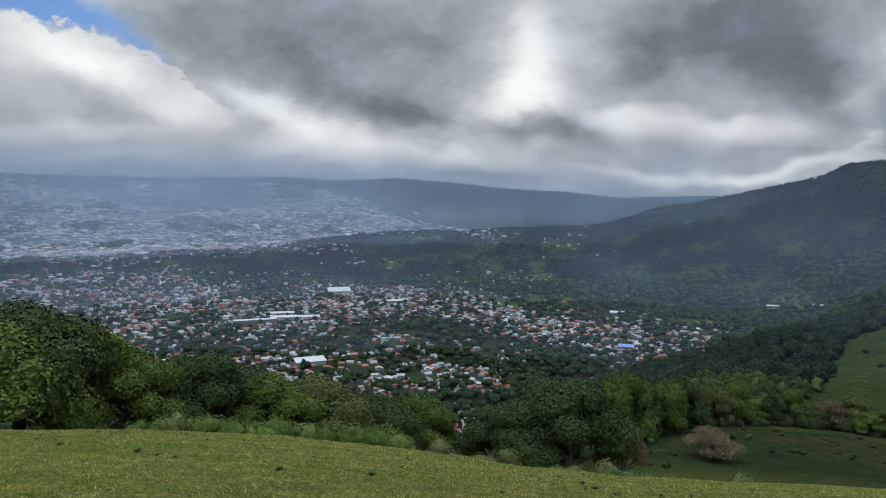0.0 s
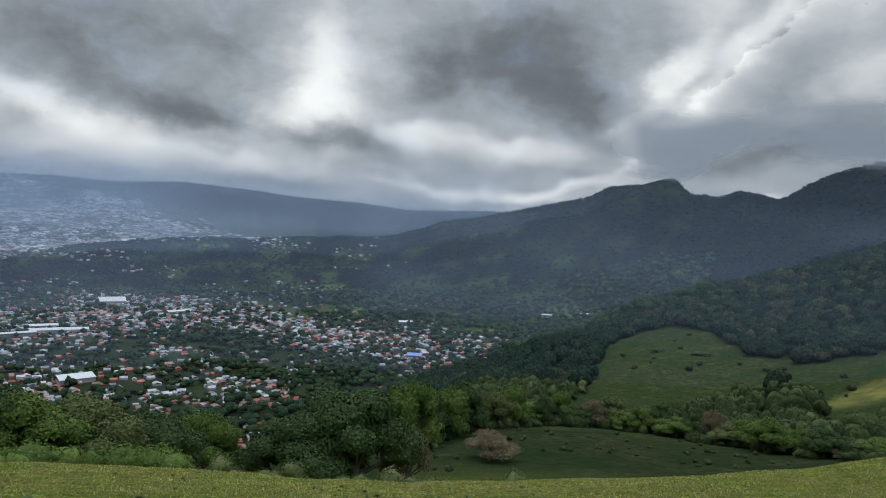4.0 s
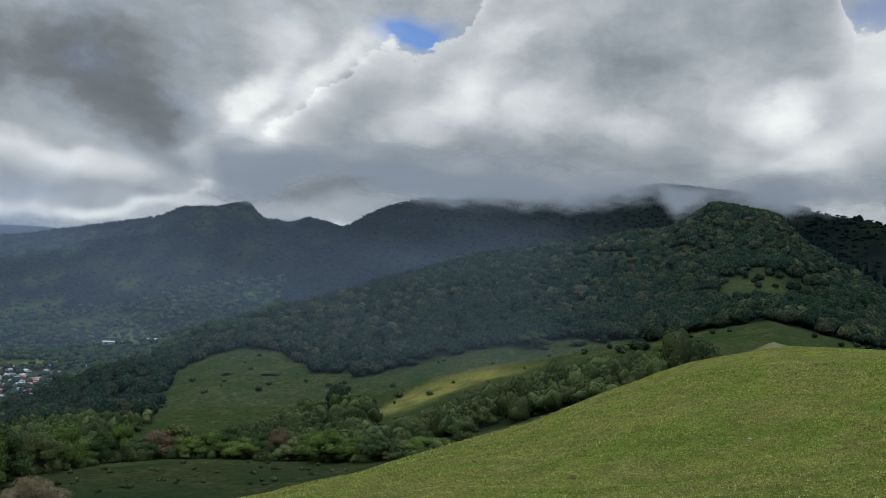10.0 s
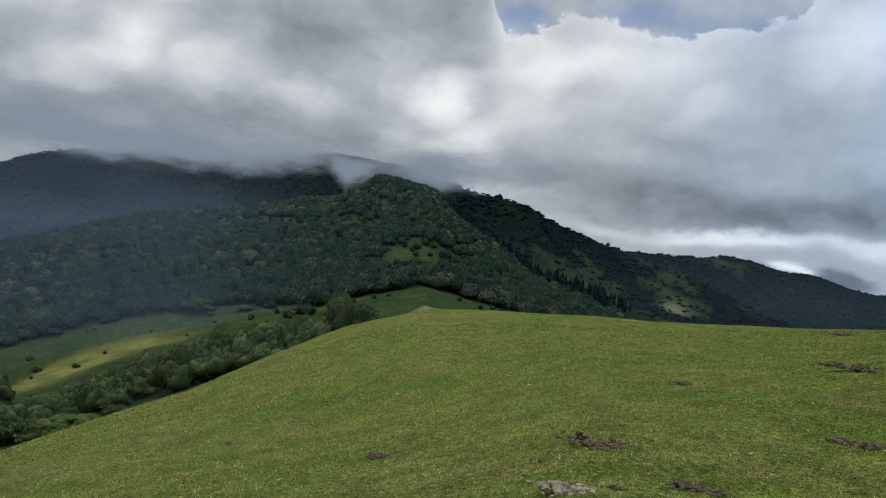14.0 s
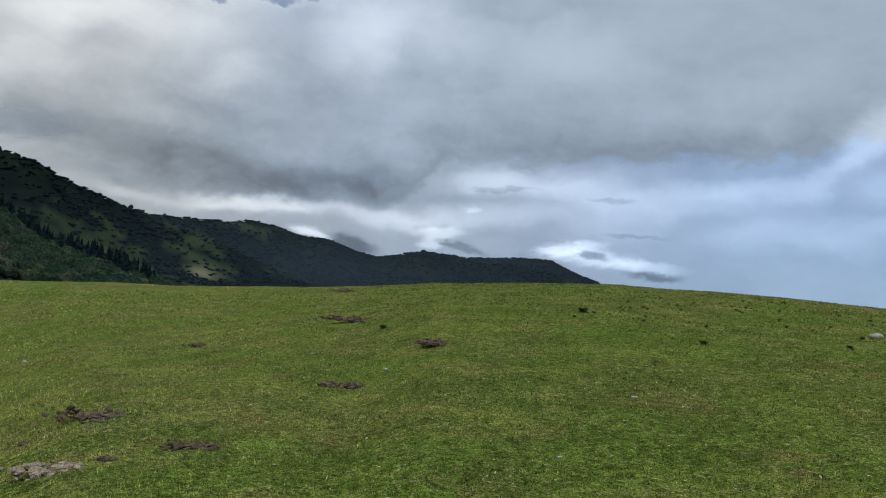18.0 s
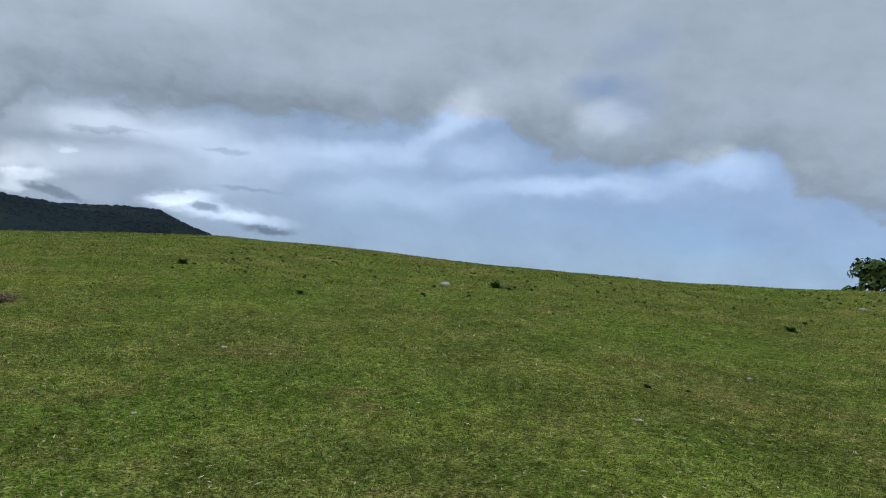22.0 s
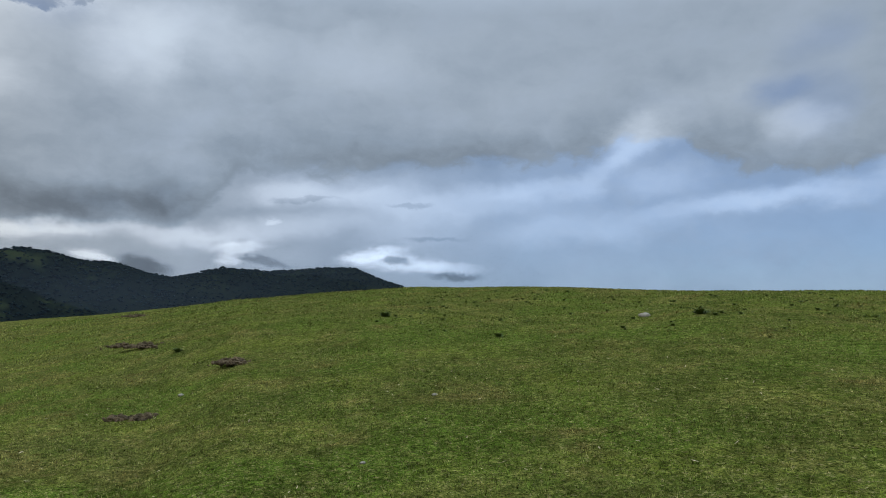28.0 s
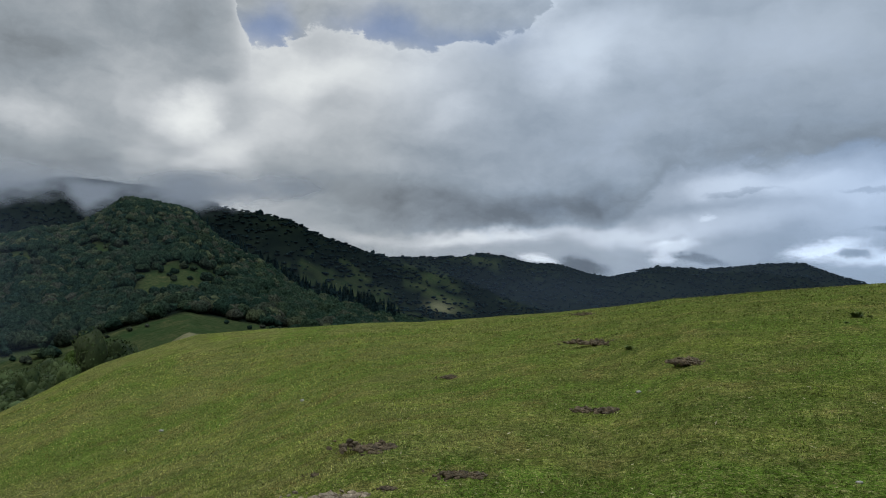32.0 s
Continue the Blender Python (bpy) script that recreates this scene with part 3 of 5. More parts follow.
def field(x, y, seed=0, octaves=4):
    """Smooth noise from -1 to 1 over the plane."""
    x, y = np.asarray(x, float), np.asarray(y, float)
    total, amp, norm = 0.0, 1.0, 0.0
    for o in range(octaves):
        fx, fy = np.floor(x), np.floor(y)
        u, v = x - fx, y - fy
        ix, iy = fx.astype(np.int64), fy.astype(np.int64)
        u, v = u * u * (3 - 2 * u), v * v * (3 - 2 * v)
        a, b = lattice(ix, iy, seed + o), lattice(ix + 1, iy, seed + o)
        c, d = lattice(ix, iy + 1, seed + o), lattice(ix + 1, iy + 1, seed + o)
        total = total + amp * ((a * (1 - u) + b * u) * (1 - v) + (c * (1 - u) + d * u) * v)
        norm += amp
        amp, x, y = amp * 0.5, x * 2.03 + 7.7, y * 2.03 + 3.1
    return 2 * total / norm - 1


# Lines of the relief round the hilltop: bearing (degrees), distance (m), height of the line as an angle from eye level (degrees)
EYE = 1.6
BROW_NEAR = [(-180, 10, -4.6), (-90, 10, -16), (-35, 10, -18.8), (0, 10, -22.5), (15, 10, -22.5), (40, 10, -20.5), (59, 10, -16.5), (70, 10.3, -14.7), (85, 9.3, -11.6), (103, 11.5, -8.9), (109, 12, -6.4), (127, 10, -6.6), (142, 10, -5.3), (153, 10, -4.8), (165, 10, -4.8), (180, 10, -4.6)]
BROW_MID = [(-180, 18, 0), (-90, 20, -14), (-35, 20, -17.0), (0, 20, -20), (15, 20, -20.3), (40, 20, -17.6), (59, 21, -14.2), (71, 24, -10.2), (85, 19, -7.0), (92, 18, -6.6), (102, 21, -3.9), (109, 19, -2.7), (119, 19.6, -1.5), (138, 18, -1.2), (142, 17, -0.9), (163, 18, -1.2), (180, 18, 0)]
BROW = [(-180, 28, 1.5), (-120, 30, -8), (-90, 32, -12), (-35, 36, -15.5), (-24, 36, -16.7), (-14, 34, -17.8), (-3, 32, -18.95), (5.6, 30, -19.7), (14.2, 29, -19.9), (22, 30, -19.35), (31, 31, -18.15), (36, 32, -17.2), (42.8, 34, -15.5), (48.6, 36, -13.35), (55.5, 39, -10.9), (59.3, 41, -8.8), (63, 43, -7.0), (66.6, 45, -5.2), (72.7, 48, -3.4), (80, 48, -2.9), (85, 47, -2.6), (89.5, 46, -2.4), (97.2, 45, -1.75), (108, 42, -0.5), (121, 36, 0.5), (133, 33, 0.72), (142.6, 31, 0.65), (154, 30, 0.9), (164.3, 29, 1.33), (173.6, 28, 1.92)]
SLOPE = [(-180, 60, -5), (-90, 60, -14), (-35, 60, -17.6), (-15, 62, -19), (0, 62, -20.2), (10, 60, -21.2), (20, 60, -21.2), (35, 60, -20), (45, 60, -17.5), (56, 62, -13), (66, 65, -7.6), (73, 70, -4.0), (80, 70, -4.6), (90, 70, -4.6), (100, 68, -4), (110, 65, -3), (121, 62, -2.5), (150, 60, -2)]
HOLLOW = [(-180, 120, -8), (-90, 130, -14), (-35, 130, -18.7), (0, 130, -19.1), (10, 112, -19.4), (15, 104, -18.2), (19.3, 125, -16.3), (25.8, 145, -15.25), (33, 142, -15.1), (41, 127, -15.3), (46, 117, -14.8), (52, 112, -12.5), (60, 108, -9.5), (66, 102, -6.6), (72, 96, -3.25), (76, 98, -3.6), (85, 105, -4.6), (100, 110, -4), (120, 110, -4), (150, 110, -4.5)]
FOOT = [(-180, 300, -9), (-90, 300, -14), (-35, 300, -18.0), (0, 300, -18.4), (8, 280, -17.4), (14, 260, -14.6), (20, 250, -13.2), (27, 250, -12.8), (36, 250, -12.4), (45, 240, -11.2), (55, 230, -8.2), (63, 205, -6.3), (72, 175, -4.2), (80, 190, -5), (92, 220, -5.6), (110, 230, -5.5), (150, 250, -6)]
RIDGE = [(-180, 600, -9), (-90, 640, -14), (-35, 660, -16.9), (0, 690, -16.9), (6, 620, -16.6), (10, 500, -15.4), (14.2, 430, -13.2), (20, 450, -10.9), (27.3, 480, -8.3), (33, 505, -5.6), (38, 525, -3.8), (44, 560, -1.5), (50.5, 610, 0.85), (54.4, 660, 1.6), (60.5, 770, 3.1), (64.4, 850, 4.1), (67.5, 940, 5.9), (70.4, 930, 5.6), (71.7, 920, 5.35), (73.8, 880, 3.4), (76.6, 800, 1.9), (80, 700, -0.3), (84, 600, -1.4), (88, 540, -2.6), (94, 480, -4), (110, 450, -5), (150, 450, -7)]
VALE = [(-180, 1000, -9), (-90, 1000, -11), (-35, 1000, -12.4), (0, 1000, -12.4), (14, 960, -12.9), (20, 900, -12.2), (27, 840, -11), (33, 800, -8.0), (40, 820, -5.4), (50, 880, -1.2), (60, 1050, 1.6), (67, 1160, 4.7), (71, 1060, 3.2), (74, 960, 1.7), (80, 830, -1.8), (90, 760, -3.8), (110, 760, -4.5), (150, 800, -7)]
APRON = [(-180, 1600, -7), (-90, 1600, -7.5), (-35, 1580, -7.4), (-15, 1580, -7.4), (0, 1600, -7), (12, 1500, -7.6), (20, 1420, -8.0), (26, 1400, -7.6), (31, 1380, -6.2), (40, 1300, -4.2), (50, 1300, -0.8), (60, 1340, 2.2), (67, 1350, 4.9), (71, 1200, 4.2), (75, 1080, 1.6), (80, 1020, 0.4), (86, 1080, -1.2), (95, 1200, -2.6), (110, 1500, -3), (125, 1600, -4.5), (150, 1700, -6)]
CREST = [(-180, 2300, -4), (-90, 2200, -5), (-35, 2050, -5.3), (-24, 2100, -5.0), (-14.7, 2200, -4.25), (-11.4, 2300, -3.7), (-5.9, 2400, -2.9), (0, 2450, -2.6), (9.3, 2500, -2.1), (12.6, 2500, -1.6), (15.5, 2480, -0.75), (19.4, 2450, 0.3), (23.1, 2420, 1.2), (26.9, 2380, 2.0), (28.1, 2350, 2.75), (30.5, 2330, 3.1), (32.8, 2320, 3.75), (34.0, 2310, 2.7), (36.2, 2300, 2.5), (37.3, 2250, 2.95), (38.8, 2230, 2.7), (40.1, 2150, 2.35), (41.3, 2000, 3.2), (43.1, 1950, 4.3)]
CREST_EAST = [(46.4, 1950, 5.25), (50, 1950, 5.7), (56, 1900, 6.2), (64, 1800, 7.4), (70, 1600, 7.0), (74.3, 1400, 6.1), (79, 1400, 5.35), (81.9, 1450, 4.05), (86.9, 1600, 2.55), (90.3, 1750, 2.65), (94, 1850, 2.8), (97.2, 1950, 2.15), (99.6, 2050, 1.9), (103.4, 2150, 1.2), (107, 2200, 1.85), (110.6, 2250, 1.6), (113.9, 2300, 1.95), (116.8, 2350, 1.8), (120.8, 2400, 0.55), (125, 2500, -0.8), (135, 2600, -2.5), (150, 2600, -3.5)]
BEYOND = [(-180, 3000, -5), (-35, 2700, -4.6), (-10, 2900, -3.9), (0, 3100, -3.4), (12, 3200, -2.8), (25, 3100, -0.5), (40, 3000, 0), (60, 2700, 2.5), (75, 2400, 1.5), (90, 2600, 0), (120, 3300, -2), (150, 3400, -4)]
FAR_PLAIN = [(-180, 4200, -4), (-35, 4100, -1.2), (-10, 4100, -1.3), (0, 4100, -1.9), (12, 4100, -1.6), (25, 4000, -1), (40, 4000, -1), (75, 3800, 0), (120, 4200, -3), (150, 4200, -4)]
RANGE = [(-180, 4850, -3.6), (-60, 4850, 0.8), (-35, 4850, 0.8), (-20, 4850, 0.9), (-12, 4820, 1.2), (-8, 4800, 1.05), (-3.8, 4800, 1.35), (0.6, 4780, 1.15), (4.9, 4780, 0.75), (9.2, 4780, 0.65), (13.4, 4780, 0.3), (19.4, 4780, 0.6), (30, 4780, 0.2), (60, 4800, 0), (120, 4850, -3), (150, 4850, -3.6)]
LINES = [BROW_NEAR, BROW_MID, BROW, SLOPE, HOLLOW, FOOT, RIDGE, VALE, APRON, CREST + CREST_EAST, BEYOND, FAR_PLAIN, RANGE]

BEARINGS = np.concatenate([np.arange(-42, 184, 0.36), np.arange(184, 318, 4.0)])
RADII = np.concatenate([[0.0, 0.4, 0.8], np.geomspace(1.2, 4930, 300)])


def line_at(line, bearing):
    """Distance and height of a relief line at each bearing, the line closed round the hilltop."""
    rows = sorted(line)
    a = np.array([r[0] for r in rows] + [rows[0][0] + 360], float)
    d = np.array([r[1] for r in rows] + [rows[0][1]], float)
    h = EYE + d * np.tan(np.radians(np.array([r[2] for r in rows] + [rows[0][2]], float)))
    b = (np.asarray(bearing) - a[0]) % 360 + a[0]
    return np.interp(b, a, d), np.interp(b, a, h)


def monotone(xk, yk, x):
    """Cubic through the knots that never overshoots them."""
    h, s = np.diff(xk), np.diff(yk) / np.diff(xk)
    m = np.zeros_like(yk)
    m[0], m[-1] = s[0], s[-1]
    ok = s[:-1] * s[1:] > 0
    w1, w2 = 2 * h[1:] + h[:-1], h[1:] + 2 * h[:-1]
    inner = np.zeros_like(s[1:])
    inner[ok] = (w1 + w2)[ok] / (w1[ok] / s[:-1][ok] + w2[ok] / s[1:][ok])
    m[1:-1] = inner
    i = np.clip(np.searchsorted(xk, x) - 1, 0, len(h) - 1)
    u = (x - xk[i]) / h[i]
    return (yk[i] * (1 + 2 * u) * (1 - u) ** 2 + m[i] * h[i] * u * (1 - u) ** 2 + yk[i + 1] * u * u * (3 - 2 * u) + m[i + 1] * h[i] * u * u * (u - 1))


def build_relief():
    ds, hs = zip(*[line_at(line, BEARINGS) for line in LINES])
    ds, hs = np.array(ds), np.array(hs)
    height = np.zeros((len(BEARINGS), len(RADII)))
    for i in range(len(BEARINGS)):
        xk = np.concatenate([[0.0], ds[:, i], [5200.0]])
        yk = np.concatenate([[0.0], hs[:, i], [hs[-1, i]]])
        height[i] = monotone(xk, yk, RADII)
    a = np.radians(BEARINGS)[:, None]
    x, y = np.sin(a) * RADII[None], np.cos(a) * RADII[None]
    r = RADII[None] + 0 * x
    rough = field(x / 9, y / 9, 3) * 0.20 * np.clip(r / 12, 0, 1) + field(x / 1.6, y / 1.6, 5, 3) * 0.055 * np.clip((60 - r) / 40, 0, 1)
    rough += field(x / 45, y / 45, 8) * np.clip((r - 120) / 300, 0, 1) * 3.5
    rough += field(x / 170, y / 170, 9, 5) * np.clip((r - 500) / 900, 0, 1) * 14 * np.clip((4300 - r) / 800, 0.2, 1)
    return x, y, height + rough


GX, GY, GZ = build_relief()
LOGR = np.log(np.maximum(RADII, 0.05))


def ground_at(bearing, dist):
    """Height of the ground at bearing (degrees) and distance."""
    bearing = (np.asarray(bearing, float) + 42) % 360 - 42
    i = np.interp(bearing, BEARINGS, np.arange(len(BEARINGS)))
    j = np.interp(np.asarray(dist, float), RADII, np.arange(len(RADII)))
    i0 = np.clip(np.floor(i).astype(int), 0, len(BEARINGS) - 2)
    j0 = np.clip(np.floor(j).astype(int), 0, len(RADII) - 2)
    u, v = i - i0, j - j0
    return (GZ[i0, j0] * (1 - u) * (1 - v) + GZ[i0 + 1, j0] * u * (1 - v) + GZ[i0, j0 + 1] * (1 - u) * v + GZ[i0 + 1, j0 + 1] * u * v)


def place(bearing, dist):
    a = radians(bearing)
    return Vector((dist * math.sin(a), dist * math.cos(a), float(ground_at(bearing, dist))))


def between(bearing, dist, lower, upper):
    """Where a spot lies between two relief lines: 0 at the lower, 1 at the upper."""
    d0, d1 = line_at(lower, bearing)[0], line_at(upper, bearing)[0]
    return (dist - d0) / (d1 - d0)


def step(v, a, b):
    u = np.clip((v - a) / (b - a), 0, 1)
    return u * u * (3 - 2 * u)


def angle_of(bearing, dist):
    """Height of the ground there as an angle from eye level."""
    return np.degrees(np.arctan2(ground_at(bearing, dist) - EYE, np.maximum(dist, 1)))


def landslip(bearing, angle):
    """Bare soil on the slope of the far shoulder."""
    return np.exp(-(((bearing - 90.6 + 0.9 * (angle + 1.2)) / 0.9) ** 2 + ((angle + 1.3) / 0.45) ** 2))


def wooded(bearing, dist):
    """How thick the woods stand, 0 to 1."""
    a = np.radians(bearing)
    x, y = dist * np.sin(a), dist * np.cos(a)
    n = field(x / 60, y / 60, 21, 4)
    ragged = field(x / 22, y / 22, 27, 4) * step(dist, 290, 340)
    s = between(bearing, dist, FOOT, RIDGE)
    up_angle = angle_of(bearing, dist)
    # top of the open meadow at the foot of the near hill
    meadow = np.interp(bearing, [26, 27.4, 27.7, 29.4, 34.4, 36, 38, 42.4, 48.7, 56.9, 62.7, 72, 76, 80], [-20, -20, -10.8, -8.4, -6.9, -7.6, -8.4, -8.5, -6.7, -4.7, -3.8, -3.2, -4, -20])
    slope = step(up_angle + 0.5 * n + 0.8 * ragged, meadow - 0.15, meadow + 0.25)
    glade = 1.1 * np.exp(-(((bearing - 71.8) / 4.2) ** 2 + ((up_angle - 0.6) / 1.7) ** 2)) + 0.8 * np.exp(-(((bearing - 66) / 1.6) ** 2 + ((up_angle - 2.7) / 0.6) ** 2)) + 0.7 * np.exp(-(((bearing - 60) / 3) ** 2 + ((up_angle - 1.9) / 0.5) ** 2)) + 0.8 * np.exp(-(((bearing - 82.6) / 2.2) ** 2 + ((up_angle + 2.3) / 0.5) ** 2))
    slope = slope * (1 - np.clip(2.2 * glade + 0.8 * n + 1.3 * ragged - 0.75, 0, 1) * (glade > 0.1))
    # dark shrubby field left of the meadow
    shrub = step(27.4 - bearing, 0, 0.3) * step(bearing, 16, 18) * step(-8.9 - 0.6 * (bearing - 24) * 0 - up_angle + np.interp(bearing, [16, 20, 24, 27.4], [-3.0, -1.6, -0.3, 0.9]), 0, 0.3)
    slope = slope * (1 - 0.7 * shrub)
    low = between(bearing, dist, HOLLOW, FOOT)
    top = np.interp(bearing, [33, 36, 38, 41, 43.3, 44.2, 46, 48, 50, 52, 54, 57, 60, 63, 66, 69], [-14.5, -13.2, -11.8, -10.5, -11.0, -13.4, -13.0, -12.0, -11.0, -10.0, -9.2, -8.2, -7.2, -6.6, -6.1, -5.6])
    thicket = step(bearing, 33, 35) * step(70 - bearing, 0, 3) * step(low, 0.10, 0.2) * step(top + 0.5 * n - up_angle, -0.15, 0.15)
    thicket = np.maximum(thicket, step(27 - bearing, 0, 3) * step(low, 0.12, 0.3))
    w = np.where(s > 0, np.maximum(slope, np.where(s < 0.4, thicket, 0)), thicket)
    w = w * (1 - np.clip(1.6 * sunlit_patch(bearing, dist), 0, 1))
    w = np.where((dist < 115) | ((dist < 270) & (bearing > 62) & (up_angle > -5.2)), 0, w)
    t = step(18 - bearing, 0, 5) * step(dist, 480, 560)
    w = np.where(t > 0.5, 0.60 + 0.9 * n, w)
    up = between(bearing, dist, VALE, APRON)
    w = np.where((up > 0.3) & (s > 1.02), np.where((bearing < 34), 0.50 + 1.0 * n + 0.45 * step(between(bearing, dist, APRON, CREST), 0.0, 0.3), 1.0 + 0.4 * n), w)
    bare = step(bearing, 74, 77) * step(100 - bearing, 0, 5) * step(3.4 - up_angle, 0, 0.8) * (s > 1.02)
    w = w - bare * 0.65 * step(field(x / 120, y / 120, 23, 3) + 0.5 * ragged, 0.10, 0.35) - 1.5 * landslip(bearing, up_angle)
    w = np.where(dist > 2700, np.where((dist > 4350) | (bearing > 6), 1.0, 0.3 + n), w)
    return np.clip(w, 0, 1)


def parcels(bearing, dist):
    """Cleared green fields in the valley and on the far slopes."""
    a = np.radians(bearing)
    x, y = dist * np.sin(a), dist * np.cos(a)
    n = field(x / 110, y / 75, 51, 2)
    v = step(n, 0.26, 0.31) * step(dist, 1250, 1350) * step(2500 - dist, 0, 100) * step(33 - bearing, 0, 4)
    e = angle_of(bearing, dist)
    bright = np.exp(-(((bearing - 26.2) / 2.4) ** 2 + ((e + 6.5) / 0.45) ** 2)) + 0.8 * np.exp(-(((bearing - 33.5) / 3.0) ** 2 + ((e + 3.1 - 0.35 * (bearing - 33.5)) / 0.4) ** 2)) + np.exp(-(((bearing + 1.1) / 1.5) ** 2 + ((e + 3.2) / 0.25) ** 2)) + np.exp(-(((bearing - 8) / 1.3) ** 2 + ((e + 6.0) / 0.2) ** 2)) + np.exp(-(((bearing - 13.5) / 0.8) ** 2 + ((e + 11.1) / 0.25) ** 2)) + np.exp(-(((bearing - 20.5) / 2.0) ** 2 + ((e + 8.6) / 0.3) ** 2)) + np.exp(-(((bearing - 9.5) / 1.0) ** 2 + ((e + 7.5) / 0.35) ** 2))
    return np.clip(np.maximum(v * 0.3, step(bright + 0.35 * field(x / 25, y / 25, 57, 3), 0.4, 0.6)), 0, 1) * (dist > 700)


def sunlit_patch(bearing, dist):
    """The sunlit patch on the spur above the thicket, painted as pale yellow grass."""
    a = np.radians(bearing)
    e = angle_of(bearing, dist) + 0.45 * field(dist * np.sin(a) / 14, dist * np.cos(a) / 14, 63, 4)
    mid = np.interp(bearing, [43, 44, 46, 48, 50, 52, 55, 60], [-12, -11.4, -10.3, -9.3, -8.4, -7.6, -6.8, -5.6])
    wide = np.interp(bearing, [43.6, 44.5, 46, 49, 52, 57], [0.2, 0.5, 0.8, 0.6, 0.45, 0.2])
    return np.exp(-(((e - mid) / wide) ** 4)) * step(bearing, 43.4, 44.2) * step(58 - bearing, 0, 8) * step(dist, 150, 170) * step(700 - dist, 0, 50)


def town_density(bearing, dist):
    a = np.radians(bearing)
    x, y = dist * np.sin(a), dist * np.cos(a)
    n = field(x / 170, y / 170, 33, 3)
    edge = np.interp(bearing, [-40, -20, 0, 10, 20, 24], [1950, 1900, 1700, 1500, 1350, 1300])
    d = step(dist, 740, 840) * step(edge - dist, 0, 300) * step(25 - bearing, 0, 6)
    slopes = 0.10 * step(dist, 1300, 1500) * step(2450 - dist, 0, 200) * step(16 - bearing, 0, 8) * step(n, 0.0, 0.2)
    d = d * np.clip(0.55 + 1.3 * n + 0.25 * step(-bearing, 0, 20), 0, 1)
    far = step(dist, 2250, 2500) * step(4700 - dist, 0, 200) * step(9 - bearing, 0, 12) * np.clip(0.65 + 1.3 * n, 0, 1)
    roofline = np.interp(bearing, [-14, -8, -4, 0, 4], [0.9, 0.2, -0.9, -1.8, -2.4])
    far = far * step(roofline + 0.5 * n - angle_of(bearing, dist), 0, 0.4)
    return np.maximum(np.maximum(d, slopes), far)


def mesh_of(name, verts, faces, mat, smooth=True):
    """A mesh from arrays of points and of faces with equally many corners."""
    me = bpy.data.meshes.new(name)
    verts, faces = np.asarray(verts, np.float32), np.asarray(faces, np.int32)
    n, k = faces.shape
    me.vertices.add(len(verts))
    me.vertices.foreach_set("co", verts.ravel())
    me.loops.add(n * k)
    me.loops.foreach_set("vertex_index", faces.ravel())
    me.polygons.add(n)
    me.polygons.foreach_set("loop_start", np.arange(0, n * k, k, dtype=np.int32))
    me.polygons.foreach_set("loop_total", np.full(n, k, np.int32))
    me.polygons.foreach_set("use_smooth", np.full(n, smooth, bool))
    me.update(calc_edges=True)
    me.materials.append(mat)
    return me


def yellowness(bearing):
    """How yellow the hilltop grass is, by bearing."""
    return step(114 - bearing, 0, 40) * step(bearing, -170, -110) * 0.9 + 0.1


def build_ground():
    na, nr = GX.shape
    verts = np.stack([GX, GY, GZ], -1).reshape(-1, 3)
    i, j = np.meshgrid(np.arange(na), np.arange(nr - 1), indexing="ij")
    k = (i + 1) % na
    faces = np.stack([i * nr + j, i * nr + j + 1, k * nr + j + 1, k * nr + j], -1).reshape(-1, 4)
    me = mesh_of("ground", verts, faces, GROUND)
    b, r = (np.repeat(BEARINGS, nr) + 180) % 360 - 180, np.tile(RADII, na)
    # wood also darkens the hollow and shrub slope; dry is the painted sunlit patch
    masks = {"yellowing": yellowness(b), "far": step(r, 60, 100), "wood": np.maximum(wooded(b, r) * step(r, 110, 140) * np.where(r > 800, 1.0, 0.9), 0.38 * step(r, 65, 85) * step(150 - r, 0, 15) * step(52 - b, 0, 6)) + 0.75 * step(27.6 - b, 0, 0.4) * step(b, 12, 15) * step(r, 240, 270) * step(620 - r, 0, 40) * (1 - wooded(b, r)), "dry": np.clip(sunlit_patch(b, r) * 1.1, 0, 1) * step(r, 110, 130), "town": np.clip(town_density(b, r), 0, 0.8), "parcel": parcels(b, r), "worn": np.clip(np.exp(-(((b - 72.3) / 2.1) ** 2 + ((r - 92) / 16) ** 2)) + 0.9 * landslip(b, angle_of(b, r)) * (r > 300), 0, 1)}
    for key, v in masks.items():
        at = me.attributes.new(key, "FLOAT", "POINT")
        at.data.foreach_set("value", v.astype(np.float32))
    return tagged(new("ground", me), "green pasture hilltop falling to wooded slopes, valley and mountains", "ground", kind="structure")


build_ground()


# ---- woods ----
def icosphere(level=1):
    bm = bmesh.new()
    bmesh.ops.create_icosphere(bm, subdivisions=level, radius=1)
    bm.verts.ensure_lookup_table()
    v = np.array([x.co[:] for x in bm.verts])
    f = np.array([[x.index for x in face.verts] for face in bm.faces])
    bm.free()
    return v, f


ICO1, ICO2, ICO3 = icosphere(1), icosphere(2), icosphere(3)
RNG = np.random.default_rng(11)


